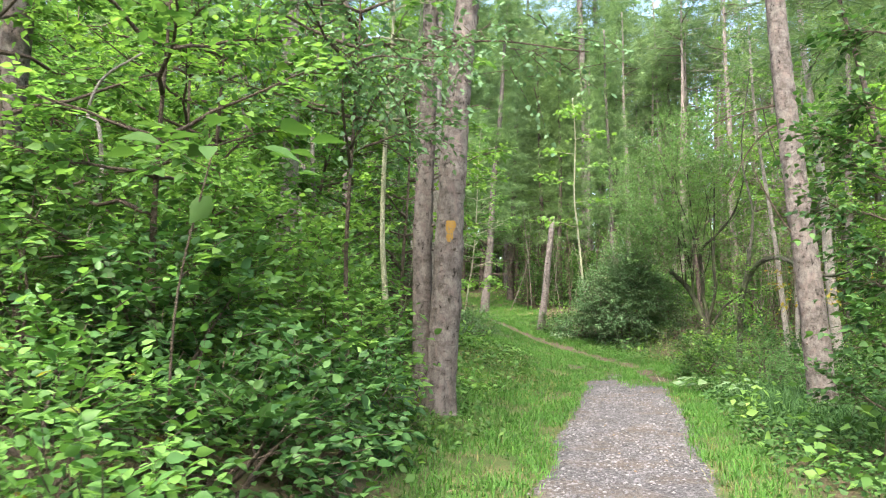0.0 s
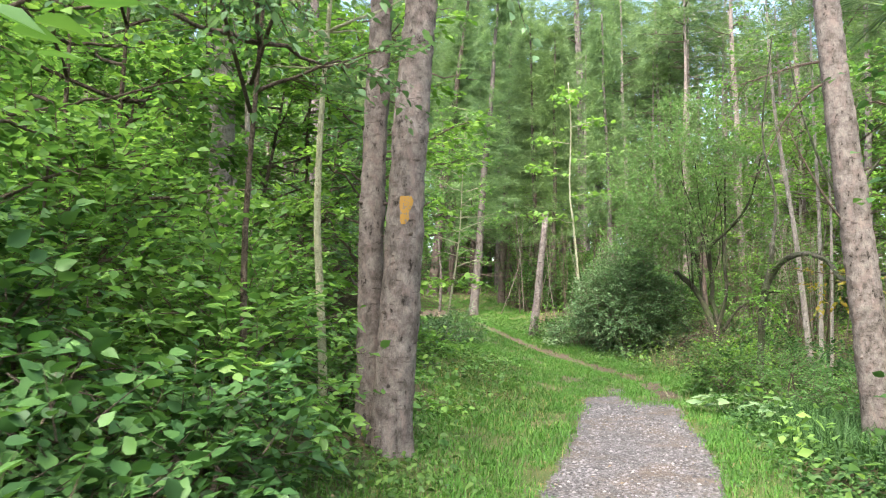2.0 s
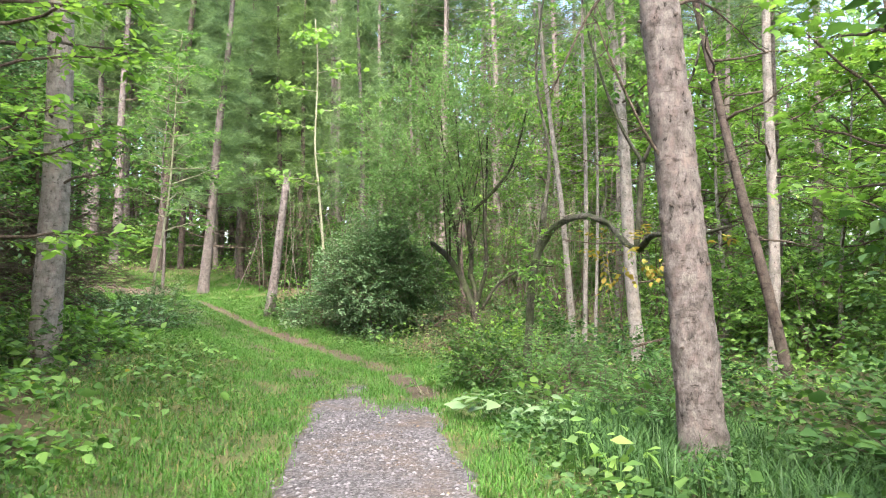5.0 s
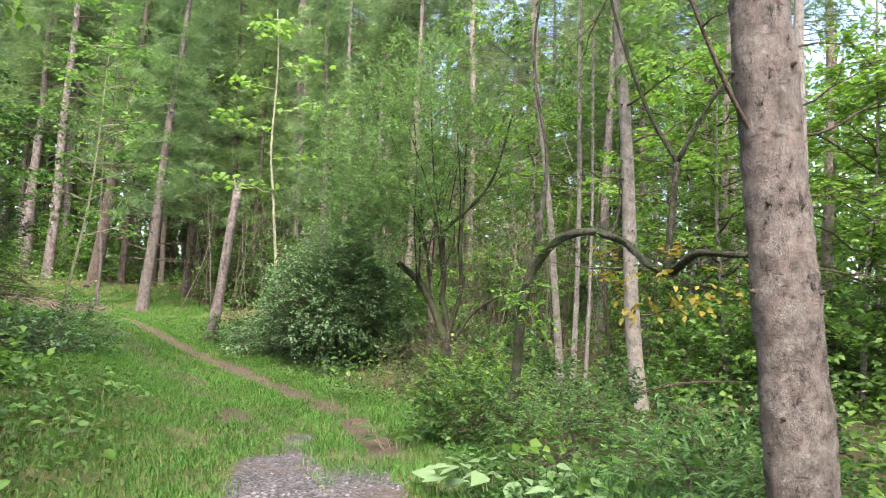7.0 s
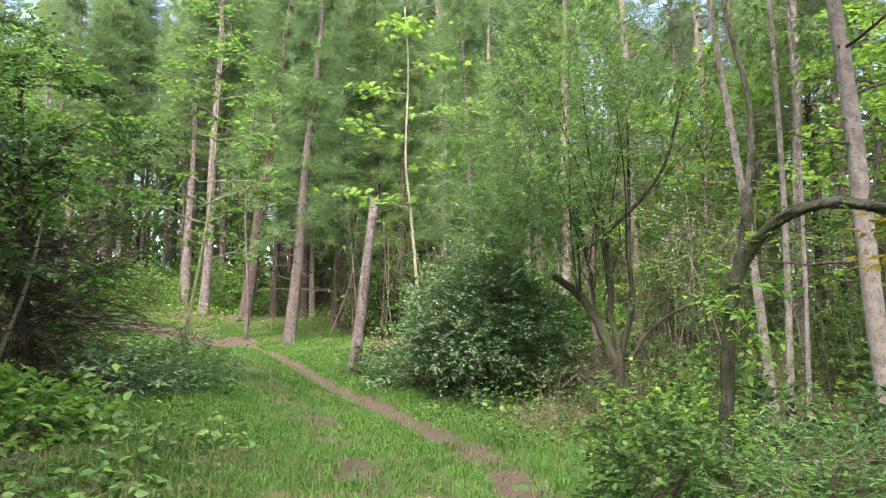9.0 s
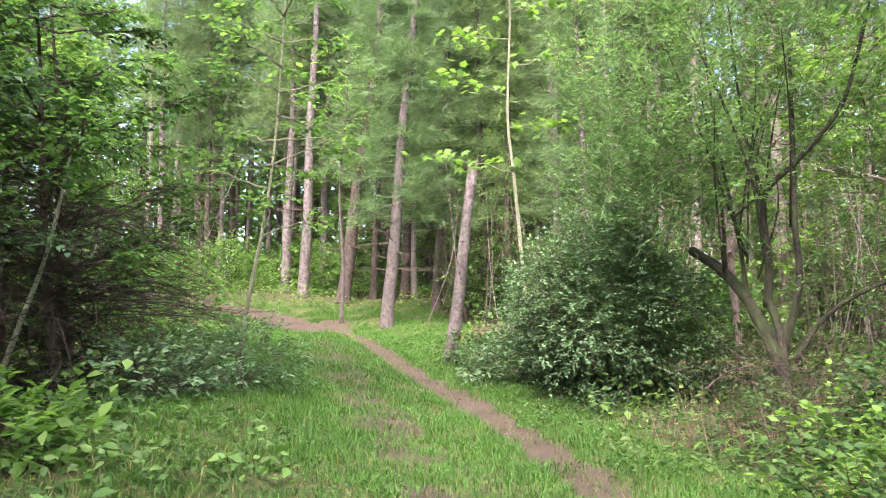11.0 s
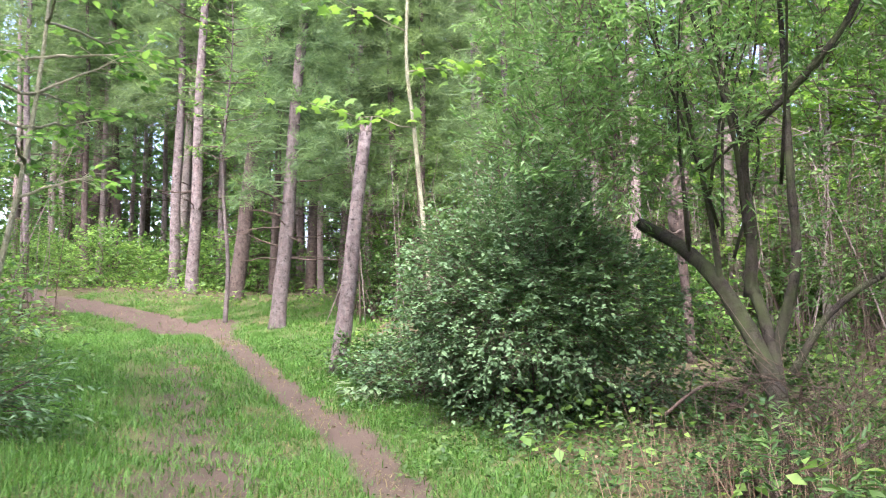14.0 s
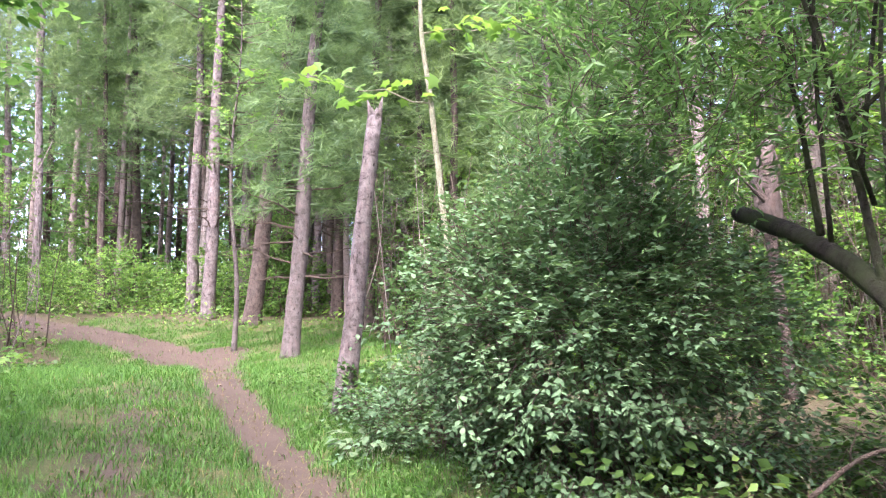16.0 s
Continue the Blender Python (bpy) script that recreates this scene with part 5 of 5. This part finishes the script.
big_leaf_patch(4.9, 16.6, 0.35, 16, 0.2, HERB, "broad-leaved plant on the verge", 5)

grass_layer("tall_weeds", 60000, lambda x, y: smooth(1.0, 0.4, np.hypot((x - 5.7) / 1.5, (y - 11.2) / 3.4)) * smooth(1.35, 1.8, path_offset(x, y)) * np.clip(0.6 + 0.6 * wave(1.4 * x, 1.4 * y, 0.9), 0, 1), 0.2, 0.46, WEED, "tall dark green blade-leaved weeds on the verge", (3.5, 8, 6.5, 15.5), 0.7)
herb_layer("pine_foot_herbs", 60000, lambda x, y: smooth(1.15, 1.5, path_offset(x, y)) * smooth(1.1, 0.5, np.hypot((x - 5.0) / 2.4, (y - 10.5) / 6.5)) * np.clip(0.7 + 0.5 * wave(1.1 * x, 1.1 * y, 1.9), 0, 1), (2.5, 8.5, 4, 17), 0.02, 0.28, 0.065, WEED, "low herbs round the leaning pine's foot")
herb_layer("bush_edge_herbs", 14000, lambda x, y: np.clip(0.75 + 0.5 * wave(1.5 * x, 1.5 * y, 2.0), 0, 1) * smooth(2.0, 2.7, path_offset(x, y)), (4.2, 9.5, 19.5, 26.5), 0.02, 0.2, 0.05, WEED, "low green herbs in front of the bush")
herb_layer("bank_seedlings", 9000, lambda x, y: smooth(1.8, 2.6, -path_offset(x, y)) * smooth(5, 3.5, -path_offset(x, y)) * np.clip(0.3 + 0.9 * wave(1.7 * x, 1.7 * y, 0.4), 0, 1), (-2.5, 2.5, 9, 20), 0.05, 0.24, 0.11, BRAMBLE, "light green broad-leaved seedlings on the bank")
herb_layer("clover", 110000, lambda x, y: grass_mask(x, y) * (1 - gravel_mask(x, y)) * (1 - dirt_mask(x, y)) * np.clip(0.1 + 0.9 * wave(1.4 * x, 1.4 * y, 5.1), 0, 1), (-2, 7, 4, 32), 0.02, 0.09, 0.035, HERB, "small round-leaved herbs in the grass", "oval", 0.5)
# dry stalks and fallen branches under the willow
rng = np.random.default_rng(130)
n = 420
a = np.stack([rng.normal(7.6, 0.8, n), rng.normal(21.5, 0.6, n), np.zeros(n)], 1)
a[:, 2] = ground_z(a[:, 0], a[:, 1]) - 0.02
e = a + np.stack([rng.normal(0, 0.14, n), rng.normal(0, 0.14, n), rng.uniform(0.25, 0.95, n)], 1)
tagged(mesh_object("dry_stalks", *sticks(a, e, 0.005), LITTER), "dry brown weed stalks", "weeds", kind="stuff")
a, d = lumpy(rng, 520, (8.0, 21.6, 0.45), (1.3, 1.1, 0.65), 0.1)
k = a[:, 2] > ground_z(a[:, 0], a[:, 1])
a, d = a[k], d[k]
tagged(mesh_object("dead_twigs", *sticks(a, a + unit(d * [1, 1, 0.4] + rng.normal(0, 0.6, d.shape)) * rng.uniform(0.3, 1.0, (len(a), 1)), 0.006), TWIG_BARK), "tangle of dead brown twigs under the willow", "twigs", kind="stuff")
for pts, r0, lb in (([(6.95, 21.2, 0.12), (7.8, 21.3, 0.45), (8.6, 21.5, 0.75), (9.4, 21.6, 0.7)], 0.025, "pale fallen branch lying in the weeds"), ([(8.0, 23.9, 0.35), (8.7, 24.3, 0.9), (9.3, 24.8, 1.2)], 0.03, "dark fallen branch propped in the brush"), ([(6.9, 22.9, 0.5), (7.2, 22.8, 0.75), (7.6, 22.7, 0.85)], 0.018, "thin dead branch under the willow"), ([(-0.9, 15.6, 0.4), (0.1, 15.2, 0.32), (0.8, 15.0, 0.2)], 0.02, "thin fallen branch on the leaf litter"), ([(-1.4, 13.9, 0.5), (-0.6, 14.3, 0.4), (0.3, 14.4, 0.3)], 0.018, "thin fallen branch on the leaf litter"), ([(8.2, 17.2, 0.3), (9.2, 17.0, 0.55), (10.3, 16.8, 0.6)], 0.03, "pale fallen branch in the undergrowth")):
    fb = thing("fallen_branch", (pts[0][0], pts[0][1], float(ground_z(*pts[0][:2]))), lb, "branch")
    q = bend(pts, 14)
    bough = part("limb", *tube(q, np.linspace(r0, 0.008, 14), 8, 0.06), TWIG_BARK, fb)
    for k in (5, 8, 11):
        part("twig", *limb(rng, q[k], unit(q[-1] - q[0] + rng.normal(0, 0.6, 3)), 0.35, 0.009, 0.0, 4, 5)[1], TWIG_BARK, bough)

# loose stones of the walk
x, y = spread(80000, -0.8, 5.8, 1.0, 18.5, lambda x, y: gravel_mask(x, y) * (0.55 + 0.45 * wave(1.5 * x, 1.5 * y, 0.6)) + 0.0)
k = len(x)
s = 0.006 + 0.02 * rng.random(k) ** 2
cube = np.array([(1, 0, 0), (-0.9, 0.2, 0), (0.1, 1, 0), (0, -1, 0.1), (0.1, 0, 0.6), (0, 0, -0.5)])
turn = rng.uniform(0, 2 * np.pi, k)
v = cube[None] * rng.uniform(0.7, 1.3, (k, 6, 1)) * s[:, None, None]
vx = v[..., 0] * np.cos(turn)[:, None] - v[..., 1] * np.sin(turn)[:, None]
vy = v[..., 0] * np.sin(turn)[:, None] + v[..., 1] * np.cos(turn)[:, None]
v = np.stack([vx + x[:, None], vy + y[:, None], v[..., 2] + (ground_z(x, y) + 0.002)[:, None]], -1)
fc = np.array([(0, 2, 4), (2, 1, 4), (1, 3, 4), (3, 0, 4)])
GRAVEL, t, b = material("gravel_stone")
geo = t.nodes.new("ShaderNodeNewGeometry")
t.links.new(ramp(t, geo.outputs["Random Per Island"], [(0.0, (0.018, 0.017, 0.018)), (0.4, (0.062, 0.058, 0.061)), (0.8, (0.125, 0.118, 0.122)), (1.0, (0.17, 0.16, 0.158))]), b.inputs["Base Color"])
b.inputs["Roughness"].default_value = 0.85
tagged(mesh_object("gravel", v.reshape(-1, 3), (fc[None] + (np.arange(k) * 6)[:, None, None]).reshape(-1, 3), GRAVEL, False), "loose grey crushed stone on the walk", "gravel", kind="stuff")
